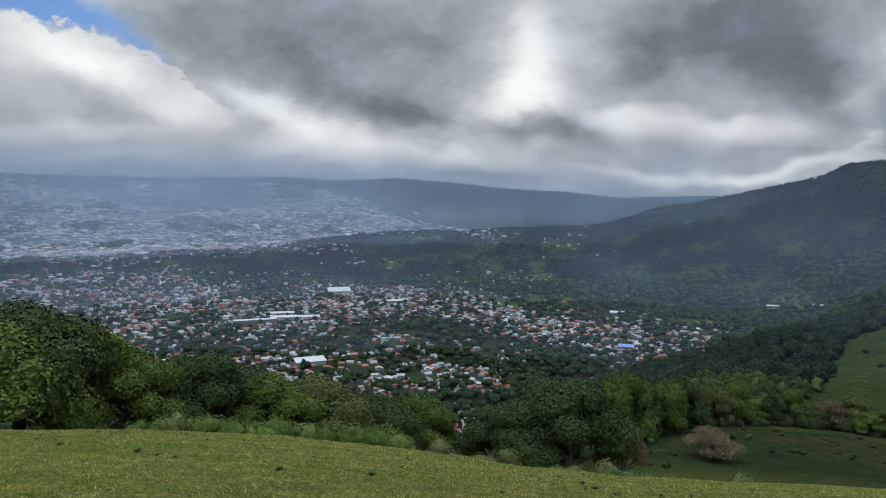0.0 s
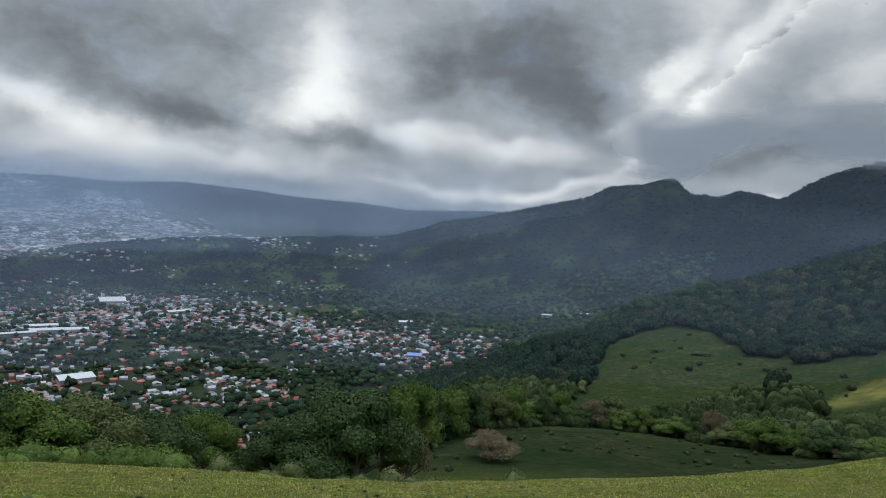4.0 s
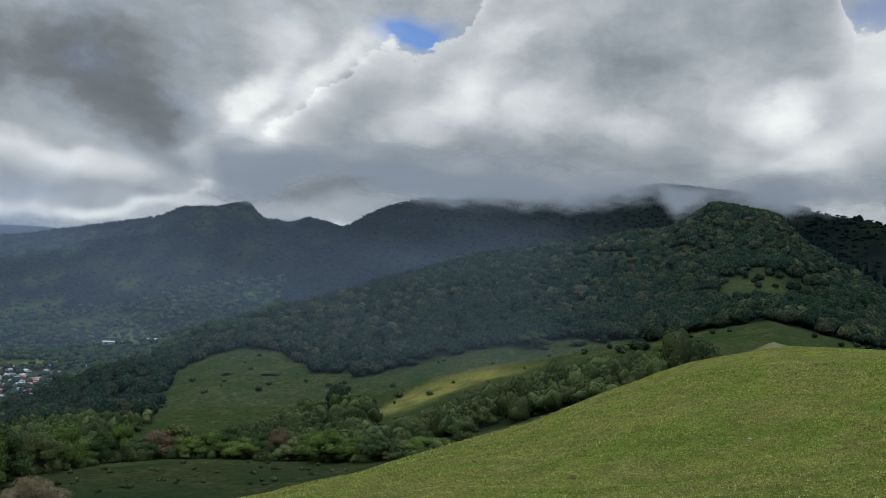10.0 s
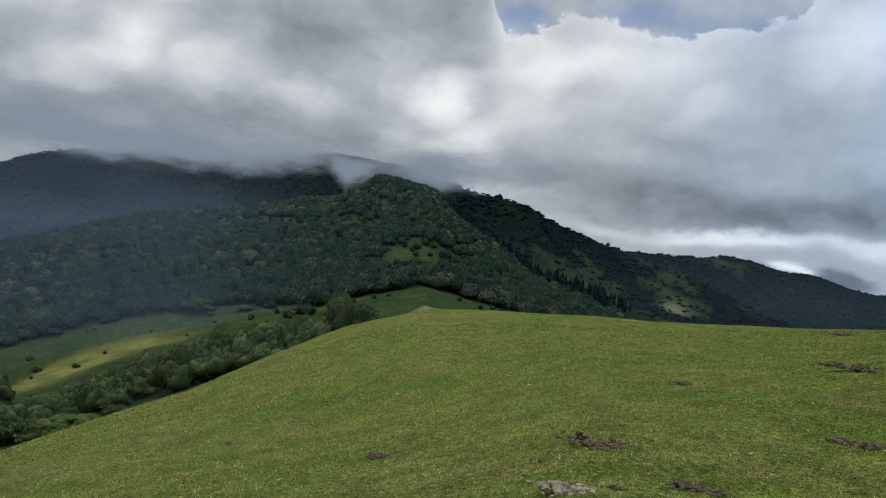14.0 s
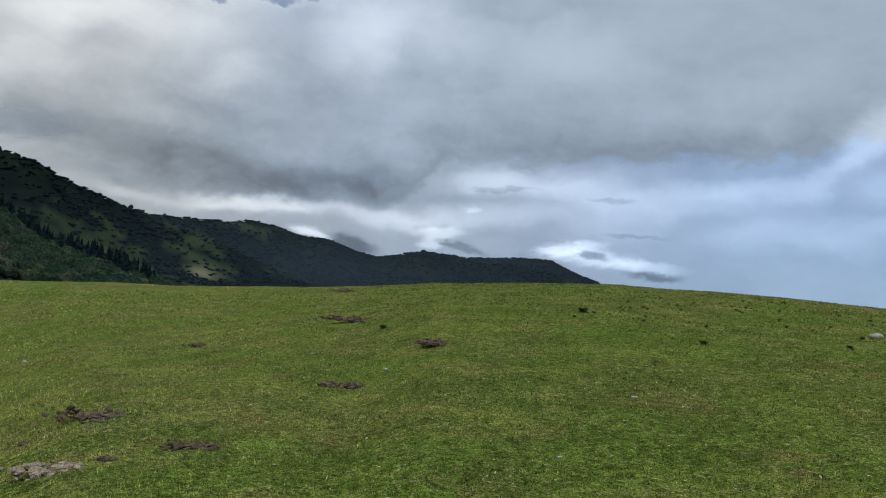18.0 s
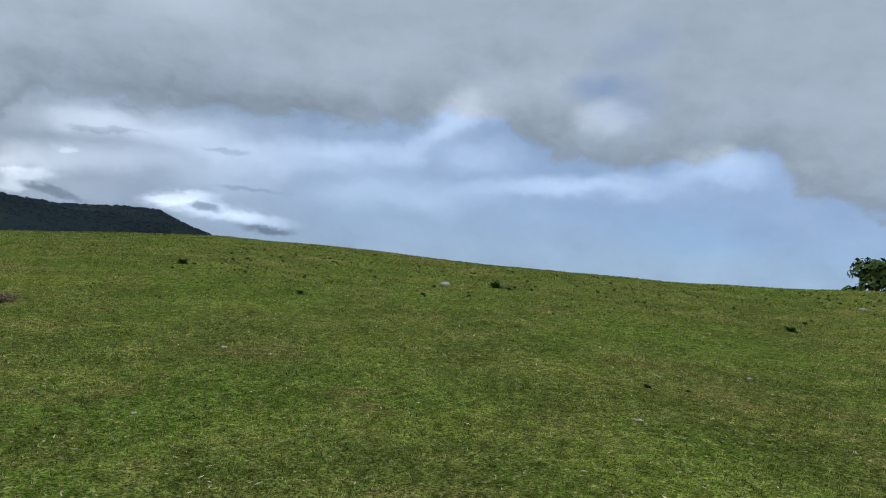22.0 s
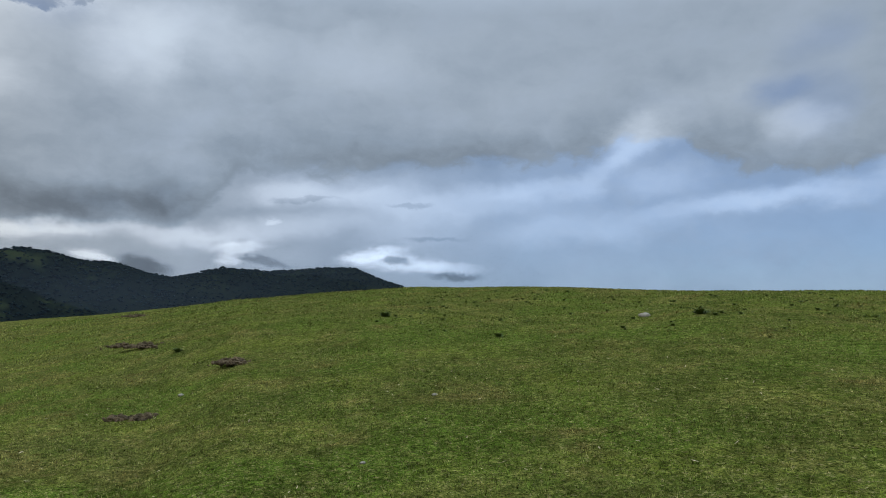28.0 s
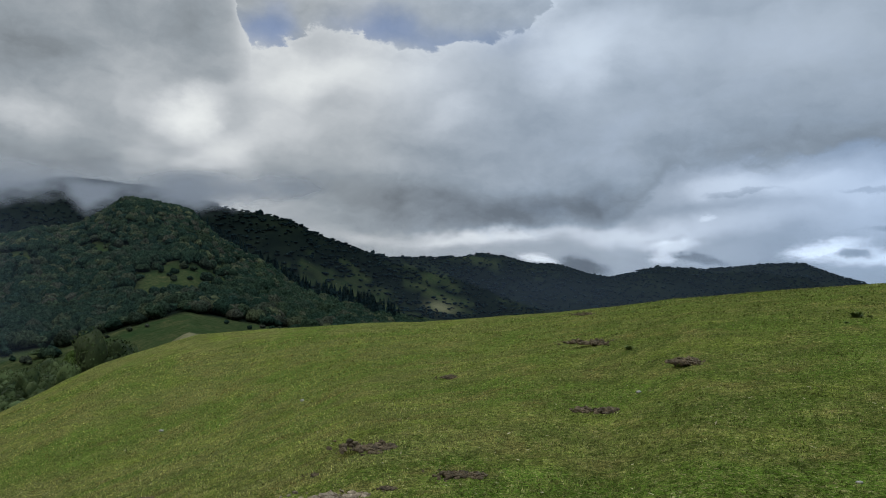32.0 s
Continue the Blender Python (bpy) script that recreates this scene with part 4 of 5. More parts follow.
def crown_lumps(seed, lumps, base=ICO1, small=1.0):
    """A crown about 1 m in radius, of rough lumps heaped over one another."""
    g = np.random.default_rng(seed)
    vs, fs = [], []
    for k in range(lumps):
        a = 2.4 * k + g.uniform(-0.4, 0.4)
        ring = 0.0 if k == 0 else 0.62 * math.sqrt(g.uniform(0.25, 1))
        c = np.array([ring * math.cos(a), ring * math.sin(a), 0.75 - 0.75 * ring + g.uniform(-0.2, 0.12)])
        s = g.uniform(0.30, 0.54) * small
        v = base[0] * s * (1 + g.uniform(-0.32, 0.32, (len(base[0]), 1))) * np.array([1, 1, 0.82]) + c
        fs.append(base[1] + sum(len(q) for q in vs))
        vs.append(v)
    return np.concatenate(vs), np.concatenate(fs)


def scatter(count, b0, b1, r0, r1, chance, rng):
    """Random spots, even over the plan, thinned by chance(bearing, distance)."""
    b = rng.uniform(b0, b1, count)
    r = np.sqrt(rng.uniform(r0 * r0, r1 * r1, count))
    keep = rng.uniform(0, 1, count) < chance(b, r)
    return b[keep], r[keep]


def stand(name, spots, templates, width, tall, mat, label, category, smooth=True, lift=0.35):
    """Many crowns as one piece of woodland."""
    b, r = spots
    z = ground_at(b, r)
    a = np.radians(b)
    x, y = r * np.sin(a), r * np.cos(a)
    vs, fs, n = [], [], 0
    for i in range(len(b)):
        v, f = templates[i % len(templates)]
        w = RNG.uniform(*width) / 2
        h = w * RNG.uniform(*tall)
        q = RNG.uniform(0, 6.28)
        c, s = math.cos(q), math.sin(q)
        p = np.empty_like(v)
        p[:, 0] = (v[:, 0] * c - v[:, 1] * s) * w + x[i]
        p[:, 1] = (v[:, 0] * s + v[:, 1] * c) * w + y[i]
        p[:, 2] = (v[:, 2] + lift) * h + z[i]
        vs.append(p)
        fs.append(f + n)
        n += len(v)
    me = mesh_of(name, np.concatenate(vs), np.concatenate(fs), mat, smooth)
    return tagged(new(name, me), label, category, kind="stuff")



def dome(seed, base, bosses=16, depth=0.30):
    """A domed crown about 1 m in radius, bossed all over like a cauliflower and closed below."""
    g = np.random.default_rng(seed)
    v = base[0].copy()
    boss = g.normal(size=(bosses, 3))
    boss[:, 2] = np.abs(boss[:, 2])
    boss /= np.linalg.norm(boss, axis=1)[:, None]
    near = np.max(v @ boss.T, axis=1)
    size = 1 - depth * np.clip((1 - near) / 0.16, 0, 1) + g.uniform(-0.05, 0.05, len(v))
    v = v * size[:, None] * np.array([1, 1, 1.0]) * (1 + 0.18 * np.sin(2 * np.arctan2(v[:, 1], v[:, 0]) + seed))[:, None]
    v[:, 2] = np.where(v[:, 2] < 0, 0.55 * v[:, 2], v[:, 2])
    keep = (base[0][base[1]][:, :, 2] > -0.62).any(1)
    return v + np.array([0, 0, 0.35]), base[1][keep]


CROWNS = [dome(k, ICO2, 12) for k in range(12)]
FINE_CROWNS = [dome(30 + k, ICO3, 22, 0.34) for k in range(10)]


def leafed(template, seed, count, size, core=0.96):
    """A bossed dome with small leaf clumps all over it."""
    v, f = template
    mid = np.array([0, 0, 0.35])
    g = np.random.default_rng(seed)
    c = v[f[g.integers(0, len(f), count)]]
    u = g.dirichlet((1, 1, 1), count)
    p = (c * u[:, :, None]).sum(1)
    n = np.cross(c[:, 1] - c[:, 0], c[:, 2] - c[:, 0])
    n /= np.linalg.norm(n, axis=1)[:, None]
    d = n + g.normal(size=n.shape) * 0.45
    d /= np.linalg.norm(d, axis=1)[:, None]
    a = np.cross(d, g.normal(size=n.shape))
    a /= np.linalg.norm(a, axis=1)[:, None]
    b = np.cross(d, a)
    p = p + n * g.uniform(-0.04, 0.08, (count, 1))
    k = size * g.uniform(0.6, 1.3, (count, 1))
    t = np.stack([p - a * k, p + a * k, p + b * k * 1.2], 1).reshape(-1, 3)
    return np.concatenate([(v - mid) * core + mid, t]), np.concatenate([f, np.arange(len(t)).reshape(-1, 3) + len(v)])


NEAR_CROWNS = [leafed(dome(80 + k, ICO3, 13, 0.60), 90 + k, 1100, 0.046, 0.90) for k in range(8)]
SHRUBS = [leafed(dome(140 + k, ICO2, 12, 0.4), 150 + k, 900, 0.060, 0.82) for k in range(6)]
SMALL = [dome(60 + k, ICO2, 8, 0.35) for k in range(8)]
TINY = [crown_lumps(40 + k, 1) for k in range(8)]


def ridge_chance(b, r):
    return wooded(b, r) * (between(b, r, FOOT, RIDGE) < 1.06)


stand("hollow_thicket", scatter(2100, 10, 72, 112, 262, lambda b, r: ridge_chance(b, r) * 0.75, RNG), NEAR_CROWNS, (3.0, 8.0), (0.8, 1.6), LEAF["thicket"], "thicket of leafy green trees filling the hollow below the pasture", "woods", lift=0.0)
stand("hillside_woods", scatter(9200, 12, 92, 262, 540, ridge_chance, RNG), FINE_CROWNS, (4.0, 8.5), (0.75, 1.25), WOODS, "dense dark green woods on the near hillside", "woods", lift=0.0)
stand("upper_hillside_woods", scatter(14500, 12, 92, 540, 980, ridge_chance, RNG), CROWNS, (5.0, 10.0), (0.75, 1.2), WOODS, "dense dark green woods on the upper hillside", "woods", lift=0.0)
stand("glade_scrub", scatter(2600, 58, 84, 250, 800, lambda b, r: (1 - wooded(b, r)) * 0.30 * (between(b, r, FOOT, RIDGE) < 0.95), RNG), CROWNS, (1.5, 6.0), (0.7, 1.1), WOODS, "scattered dark scrub over the open hillside glades", "scrub", lift=0.1)


def valley_chance(b, r):
    return wooded(b, r) * 0.85 * (between(b, r, FOOT, RIDGE) > 0.9) * (1 - 0.6 * np.clip(1.4 * town_density(b, r), 0, 1))


stand("valley_woods", scatter(19000, -34, 36, 480, 1700, valley_chance, RNG), SMALL, (7, 15), (0.6, 1.0), VALLEY_WOODS, "scattered dark trees between the houses of the valley town", "woods")
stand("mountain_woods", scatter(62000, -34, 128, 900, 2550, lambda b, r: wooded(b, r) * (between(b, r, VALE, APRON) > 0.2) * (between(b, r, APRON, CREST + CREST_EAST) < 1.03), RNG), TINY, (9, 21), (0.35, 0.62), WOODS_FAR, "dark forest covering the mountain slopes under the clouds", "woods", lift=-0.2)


def crest_trees():
    """Trees standing up along the sky line of the mountain."""
    g = np.random.default_rng(58)
    b = np.concatenate([g.uniform(9, 30, 70), g.normal(27, 0.6, 8), g.uniform(34.2, 40.5, 46), g.uniform(74, 112, 60)])
    r = line_at(CREST + CREST_EAST, b)[0] + g.uniform(-14, 6, len(b))
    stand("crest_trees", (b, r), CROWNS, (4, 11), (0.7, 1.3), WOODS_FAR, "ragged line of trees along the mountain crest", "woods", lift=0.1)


crest_trees()


# ---- trees with leaves ----
def part(name, me, parent, label=""):
    ob = new(name, me)
    ob.parent = parent
    if label:
        tagged(ob, label)
    return ob


def tube(points, radii, sides=7):
    """A tapering limb along points."""
    vs, fs = [], []
    for k, (p, r) in enumerate(zip(points, radii)):
        d = (points[min(k + 1, len(points) - 1)] - points[max(k - 1, 0)]).normalized()
        u = d.orthogonal().normalized()
        w = d.cross(u)
        for s in range(sides):
            a = 2 * math.pi * s / sides
            vs.append(p + (u * math.cos(a) + w * math.sin(a)) * r)
        if k:
            o = (k - 1) * sides
            fs += [(o + s, o + (s + 1) % sides, o + sides + (s + 1) % sides, o + sides + s) for s in range(sides)]
    return np.array([v[:] for v in vs]), np.array(fs)


def tree_meshes(seed, leaves, mat, leaf=0.075, lumps=13, bare=False, trunk=0.45, airy=False):
    """Trunk and crown of a tree 1 m in crown radius and about 2 m high."""
    g = np.random.default_rng(seed)
    centres = []
    for k in range(lumps):
        a = 2.4 * k + g.uniform(-0.5, 0.5)
        ring = 0.76 * math.sqrt((k + 0.3) / lumps)
        centres.append(np.array([ring * math.cos(a), ring * math.sin(a), 1.36 - 1.0 * ring * ring / 0.76 + g.uniform(-0.25, 0.16)]))
    sizes = g.uniform(0.24, 0.46, lumps)
    tv, tf, n = [], [], 0
    bend = Vector((g.uniform(-0.1, 0.1), g.uniform(-0.1, 0.1), 0))
    v, f = tube([Vector((0, 0, -0.15)), Vector((0, 0, 0.2)) + bend * 0.5, Vector((0, 0, 0.75)) + bend], [0.085, 0.065, 0.045], 9)
    tv.append(v), tf.append(f)
    n = len(v)
    for c in centres:
        c = Vector(c)
        start = Vector((0, 0, g.uniform(0.25, 0.6) * trunk * 2)) + bend * 0.7
        v, f = tube([start, start.lerp(c, 0.55) + Vector((0, 0, -0.06)), c], [0.035, 0.022, 0.008], 5)
        tv.append(v), tf.append(f + n)
        n += len(v)
    wood = mesh_of("trunk", np.concatenate(tv), np.concatenate(tf), BARK)
    lv = []
    per = leaves // lumps
    for c, s in zip(centres, sizes):
        d = g.normal(size=(per, 3))
        d /= np.linalg.norm(d, axis=1)[:, None]
        d[:, 2] = np.where(d[:, 2] < -0.35, -d[:, 2], d[:, 2])
        p = c + d * s * (g.uniform(0.72, 1.08, (per, 1))) * np.array([1, 1, 0.85])
        nrm = d + g.normal(size=(per, 3)) * 0.40
        nrm /= np.linalg.norm(nrm, axis=1)[:, None]
        u = np.cross(nrm, g.normal(size=(per, 3)))
        u /= np.linalg.norm(u, axis=1)[:, None]
        w = np.cross(nrm, u)
        k = leaf * g.uniform(0.6, 1.25, (per, 1))
        wide = 0.16 if bare else 0.62
        lv.append(np.stack([p - u * k, p + w * k * wide + nrm * k * 0.15, p + u * k, p - w * k * wide + nrm * k * 0.15], 1))
    q = np.concatenate(lv).reshape(-1, 3)
    fq = np.arange(len(q)).reshape(-1, 4)
    if not (bare or airy):
        # the shaded inside of the crown
        core_v, core_f, n = [], [], 0
        for c, s in zip(centres, sizes):
            core_v.append(ICO1[0] * s * 0.74 * np.array([1, 1, 0.85]) + c)
            core_f.append(np.c_[ICO1[1], ICO1[1][:, 2]][:, [0, 1, 2, 2]] + n)
            n += len(ICO1[0])
        tri = np.concatenate(core_f)[:, :3]
        # triangles as thin quads, so that one array holds all faces
        cv = np.concatenate(core_v)
        mid = (cv[tri[:, 0]] + cv[tri[:, 2]]) / 2
        quads = np.c_[tri[:, 0], tri[:, 1], tri[:, 2], np.arange(len(tri)) + len(cv)]
        allc = np.concatenate([cv, mid])
        fq = np.concatenate([fq, quads + len(q)])
        q = np.concatenate([q, allc])
    crown = mesh_of("crown", q, fq, LEAF[mat], smooth=False)
    return wood, crown


TREES = {
    "broad_green": [tree_meshes(100 + k, 22000, "green", 0.027, 15) for k in range(3)],
    "broad_dark": [tree_meshes(110 + k, 22000, "dark", 0.027, 16) for k in range(3)],
    "broad_olive": [tree_meshes(120 + k, 22000, "olive", 0.027, 15) for k in range(2)],
    "airy_dark": [tree_meshes(190 + k, 1900, "dark", 0.085, 15, airy=True) for k in range(3)],
    "bare_brown": [tree_meshes(130 + k, 5200, "bare", 0.07, bare=True) for k in range(2)],
}
HEDGE_TREES = {
    "broad_green": [tree_meshes(150 + k, 9000, "green", 0.043, 20) for k in range(3)],
    "broad_dark": [tree_meshes(160 + k, 9000, "dark", 0.043, 20) for k in range(3)],
    "broad_olive": [tree_meshes(170 + k, 9000, "olive", 0.043, 20) for k in range(2)],
    "bare_brown": [tree_meshes(180 + k, 2600, "bare", 0.11, bare=True) for k in range(2)],
}
TREE_WORDS = {
    "broad_green": "broad leafy green tree at the edge of the pasture",
    "broad_dark": "large dense dark green tree with a rounded crown",
    "broad_olive": "olive green tree with a yellowish leafy crown",
    "bare_brown": "nearly leafless brown tree with a wide twiggy crown",
}


def plant(kind, bearing, dist, top, width, group, sunk=0.0, label=""):
    """A tree whose top stands at the angle top from eye level."""
    foot = place(bearing, dist)
    tall = min(max(EYE + dist * math.tan(radians(top)) - foot.z + sunk, 1.2), 22.0)
    width = max(width, 0.8 * tall)
    choice = (TREES if dist < 110 else HEDGE_TREES)[kind]
    wood, crown = choice[int(abs(bearing) * 7.3) % len(choice)]
    ob = new("tree")
    part("trunk", wood, ob)
    part("crown", crown, ob)
    ob.location = foot - Vector((0, 0, sunk))
    ob.rotation_euler = (0, 0, bearing * 1.7)
    ob.scale = (width / 2, width / 2, tall / 1.62)
    return tagged(ob, label or TREE_WORDS[kind], "tree", group)


EDGE_TREES = [
    ("broad_green", -33.5, 46, -8.2, 12), ("broad_dark", -30.0, 49, -7.8, 12), ("broad_green", -26.2, 50, -9.3, 10), ("broad_green", -23.0, 51, -11.2, 8),
    ("broad_dark", -17.8, 54, -11.8, 9.5), ("broad_green", -12.8, 55, -13.4, 9), ("broad_olive", -9.0, 57, -13.9, 8.5), ("broad_dark", -5.0, 60, -15.2, 8),
    ("broad_green", -1.2, 66, -15.2, 7), ("broad_dark", 5.6, 64, -15.3, 10), ("broad_dark", 10.0, 66, -13.4, 12), ("broad_dark", 7.8, 72, -14.4, 9),
    ("bare_brown", 14.2, 68, -16.2, 5), ("bare_brown", 20.5, 96, -16.2, 8),
]
for k, (kind, b, d, top, w) in enumerate(EDGE_TREES):
    plant(kind, b, d, top, w, "trees below the pasture edge")

HEDGE = []
for k in range(30):
    b = 13.5 + k * 1.22
    kind = ("broad_green", "broad_green", "broad_olive", "broad_dark", "bare_brown", "broad_green", "broad_dark")[(k * 5) % 7]
    d = float(line_at(HOLLOW, b)[0]) + 8 + (k * 37 % 11) * 0.6
    HEDGE.append((kind, b, d, -13.15 + 0.5 * math.sin(k * 2.1), 5.5 + (k * 29 % 9) * 0.4))
for kind, b, d, top, w in HEDGE:
    plant(kind, b, d, top, w, "trees of the hedge row")

for b, d, top, w in ((168.2, 44, 3.5, 3.8), (170.7, 44.5, 2.85, 3.2), (174.6, 46, 2.5, 2.2), (175.8, 46, 2.9, 2.6), (178, 46, 3.2, 4)):
    plant("airy_dark", b, d, top, w, "trees behind the hilltop", label="dark leafy tree standing behind the grassy hilltop")

LONE = [(35.6, 330, -9.6, 9, "broad_dark"), (32.6, 344, -11.0, 7, "broad_dark"), (55.4, 300, -4.2, 13, "broad_dark"), (58.7, 290, -4.5, 9, "broad_dark"), (60.4, 290, -4.6, 6, "broad_dark"), (62.9, 260, -4.1, 9, "broad_dark"), (64.6, 200, -4.4, 6, "broad_green"), (66.2, 190, -4.5, 5, "broad_green"), (67.4, 620, 2.0, 17, "broad_dark"), (70.0, 600, 1.4, 10, "broad_dark"), (70.8, 600, 1.4, 9, "broad_dark")]
for b, d, top, w, kind in LONE:
    plant(kind, b, d, top, w, "lone trees on the hillside meadow", label="lone dark tree standing on the hillside meadow")


# ---- town ----
def house_meshes(seed, roof):
    """Walls and a gabled roof for a small house, 10 m by 8 m."""
    g = np.random.default_rng(seed)
    L, W, H, R = 5.0, 4.0 * g.uniform(0.8, 1.1), 2.9, 1.3 * g.uniform(0.7, 1.3)
    v = [(-L, -W, -3), (L, -W, -3), (L, W, -3), (-L, W, -3), (-L, -W, H), (L, -W, H), (L, W, H), (-L, W, H)]
    walls = mesh_of("walls", v, [(0, 1, 5, 4), (1, 2, 6, 5), (2, 3, 7, 6), (3, 0, 4, 7)], WALL, smooth=False)
    o, t = 0.5, 0.18
    rv = []
    for dz in (0, t):
        rv += [(-L - o, -W - o, H - 0.2 + dz), (L + o, -W - o, H - 0.2 + dz), (L + o, 0, H + R + dz), (-L - o, 0, H + R + dz), (L + o, W + o, H - 0.2 + dz), (-L - o, W + o, H - 0.2 + dz)]
    f = [(0, 1, 2, 3), (3, 2, 4, 5), (6, 7, 8, 9), (9, 8, 10, 11), (0, 1, 7, 6), (5, 4, 10, 11), (1, 2, 8, 7), (2, 4, 10, 8), (0, 3, 9, 6), (3, 5, 11, 9)]
    top = mesh_of("roof", rv, f, ROOFS[roof], smooth=False)
    return walls, top


HOUSES = [house_meshes(200 + k, (0, 1, 0, 3, 1, 0, 2, 3)[k]) for k in range(8)]
HOUSE_WORDS = ["red tile", "grey zinc", "red tile", "brown tile", "grey zinc", "red tile", "white metal", "brown tile"]
hb, hr = scatter(48000, -33, 24, 690, 2450, lambda b, r: town_density(b, r) * 0.56, RNG)
order = np.argsort(hr)
hb, hr = hb[order], hr[order]
for k in range(min(280, len(hb))):
    w, t = HOUSES[k * 5 % 8]
    ob = new("house")
    part("wall", w, ob)
    part("roof", t, ob)
    ob.location = place(hb[k], hr[k])
    q = RNG.uniform(0.5, 0.95)
    ob.scale = (q, q * RNG.uniform(0.8, 1.1), RNG.uniform(0.6, 0.85))
    ob.rotation_euler = (0, 0, RNG.choice([0.4, 1.97]) + RNG.normal(0, 0.15))
    tagged(ob, "small valley house with a %s roof" % HOUSE_WORDS[k * 5 % 8], "house", "houses of the valley town")


def roofs_far(name, spots, size, mat, label):
    b, r = spots
    base = np.array([(-1, -1, -0.6), (1, -1, -0.6), (1, 1, -0.6), (-1, 1, -0.6), (-1, -1, 0.5), (1, -1, 0.5), (1, 1, 0.5), (-1, 1, 0.5), (-1, 0, 0.85), (1, 0, 0.85)])
    quads = np.array([(0, 1, 5, 4), (1, 2, 6, 5), (2, 3, 7, 6), (3, 0, 4, 7), (4, 5, 9, 8), (8, 9, 6, 7)])
    if not len(b):
        return
    a = np.radians(b)
    c = np.stack([r * np.sin(a), r * np.cos(a), ground_at(b, r)], -1)
    w = RNG.uniform(*size, (len(b), 1)) / 2
    s = np.concatenate([w, w * RNG.uniform(0.5, 1.0, w.shape), np.full_like(w, 4.5)], 1)
    q = RNG.choice([0.4, 1.97], len(b)) + RNG.normal(0, 0.2, len(b))
    p = base[None] * s[:, None]
    x = p[..., 0] * np.cos(q)[:, None] - p[..., 1] * np.sin(q)[:, None]
    y = p[..., 0] * np.sin(q)[:, None] + p[..., 1] * np.cos(q)[:, None]
    p = np.stack([x, y, p[..., 2]], -1) + c[:, None]
    f = quads[None] + 10 * np.arange(len(b))[:, None, None]
    tagged(new(name, mesh_of(name, p.reshape(-1, 3), f.reshape(-1, 4), mat, smooth=False)), label, "houses", kind="stuff")


FAR_ROOF = [simple("far_roof_" + n, a, b, 0.05, 0.6, 0.3, vary=0.4, island=True) for n, a, b in (("zinc", (0.34, 0.35, 0.36), (0.22, 0.23, 0.245)), ("red", (0.36, 0.105, 0.075), (0.26, 0.095, 0.07)), ("white", (0.50, 0.50, 0.49), (0.36, 0.37, 0.38)))]
rest = np.arange(280, len(hb))
for k, (n, words) in enumerate((("zinc_roofed_houses", "grey zinc roofed houses farther down the valley"), ("red_roofed_houses", "red tile roofed houses farther down the valley"), ("white_roofed_houses", "white roofed houses farther down the valley"))):
    sel = rest[rest % 3 == k]
    roofs_far(n, (hb[sel], hr[sel]), (5, 11), FAR_ROOF[k], words)
cb, cr = scatter(60000, -34, 9, 2250, 4700, lambda b, r: town_density(b, r) * 0.55, RNG)
CITY = [simple("city_roof_" + n, a, b, 0.02, 0.8, 0.1, vary=0.4, island=True) for n, a, b in (("grey", (0.34, 0.35, 0.36), (0.22, 0.23, 0.25)), ("red", (0.30, 0.20, 0.17), (0.22, 0.16, 0.14)), ("pale", (0.62, 0.62, 0.61), (0.46, 0.47, 0.48)))]
third = np.arange(len(cb)) % 4
roofs_far("city_blocks", (cb[third < 2], cr[third < 2]), (9, 22), CITY[0], "hazy grey roofs of the distant city")
roofs_far("city_white_blocks", (cb[third == 2], cr[third == 2]), (9, 30), CITY[2], "pale roofs of the distant city")
roofs_far("city_red_blocks", (cb[third == 3], cr[third == 3]), (9, 20), CITY[1], "reddish roofs of the distant city")


# ---- landmarks of the valley ----
def spot(bearing, angle, start=2.0, stop=2600.0):
    """The ground first met on the way from the eye at that bearing and angle."""
    r = np.geomspace(start, stop, 1500)
    e = np.degrees(np.arctan2(ground_at(bearing, r) - EYE, np.maximum(r - 0.45, 0.2)))
    hit = np.nonzero(e >= angle)[0]
    d = float(r[hit[0]]) if len(hit) else stop
    return place(bearing, d), d


def hall(bearing, angle, length, width, tall, turn, mat, label, category="hall"):
    """A long shed with a low gabled roof and gutters."""
    p, d = spot(bearing, angle, 500)
    ob = new(category.replace(" ", "_"))
    L, W = length / 2, width / 2
    v = [(-L, -W, -4), (L, -W, -4), (L, W, -4), (-L, W, -4), (-L, -W, tall), (L, -W, tall), (L, W, tall), (-L, W, tall)]
    part("wall", mesh_of("wall", v, [(0, 1, 5, 4), (1, 2, 6, 5), (2, 3, 7, 6), (3, 0, 4, 7)], WALL, False), ob)
    for side in (-1, 1):
        h = tall + width * 0.16
        q = [(-L - 0.6, side * (W + 0.6), tall), (L + 0.6, side * (W + 0.6), tall), (L + 0.6, 0, h), (-L - 0.6, 0, h)]
        q += [(x, y, z + 0.25) for x, y, z in q]
        part("roof", mesh_of("roof", q, [(0, 1, 2, 3), (4, 5, 6, 7), (0, 1, 5, 4), (1, 2, 6, 5), (3, 0, 4, 7)], mat, False), ob)
    ob.location, ob.rotation_euler = p, (0, 0, radians(turn - bearing))
    return tagged(ob, label, category)


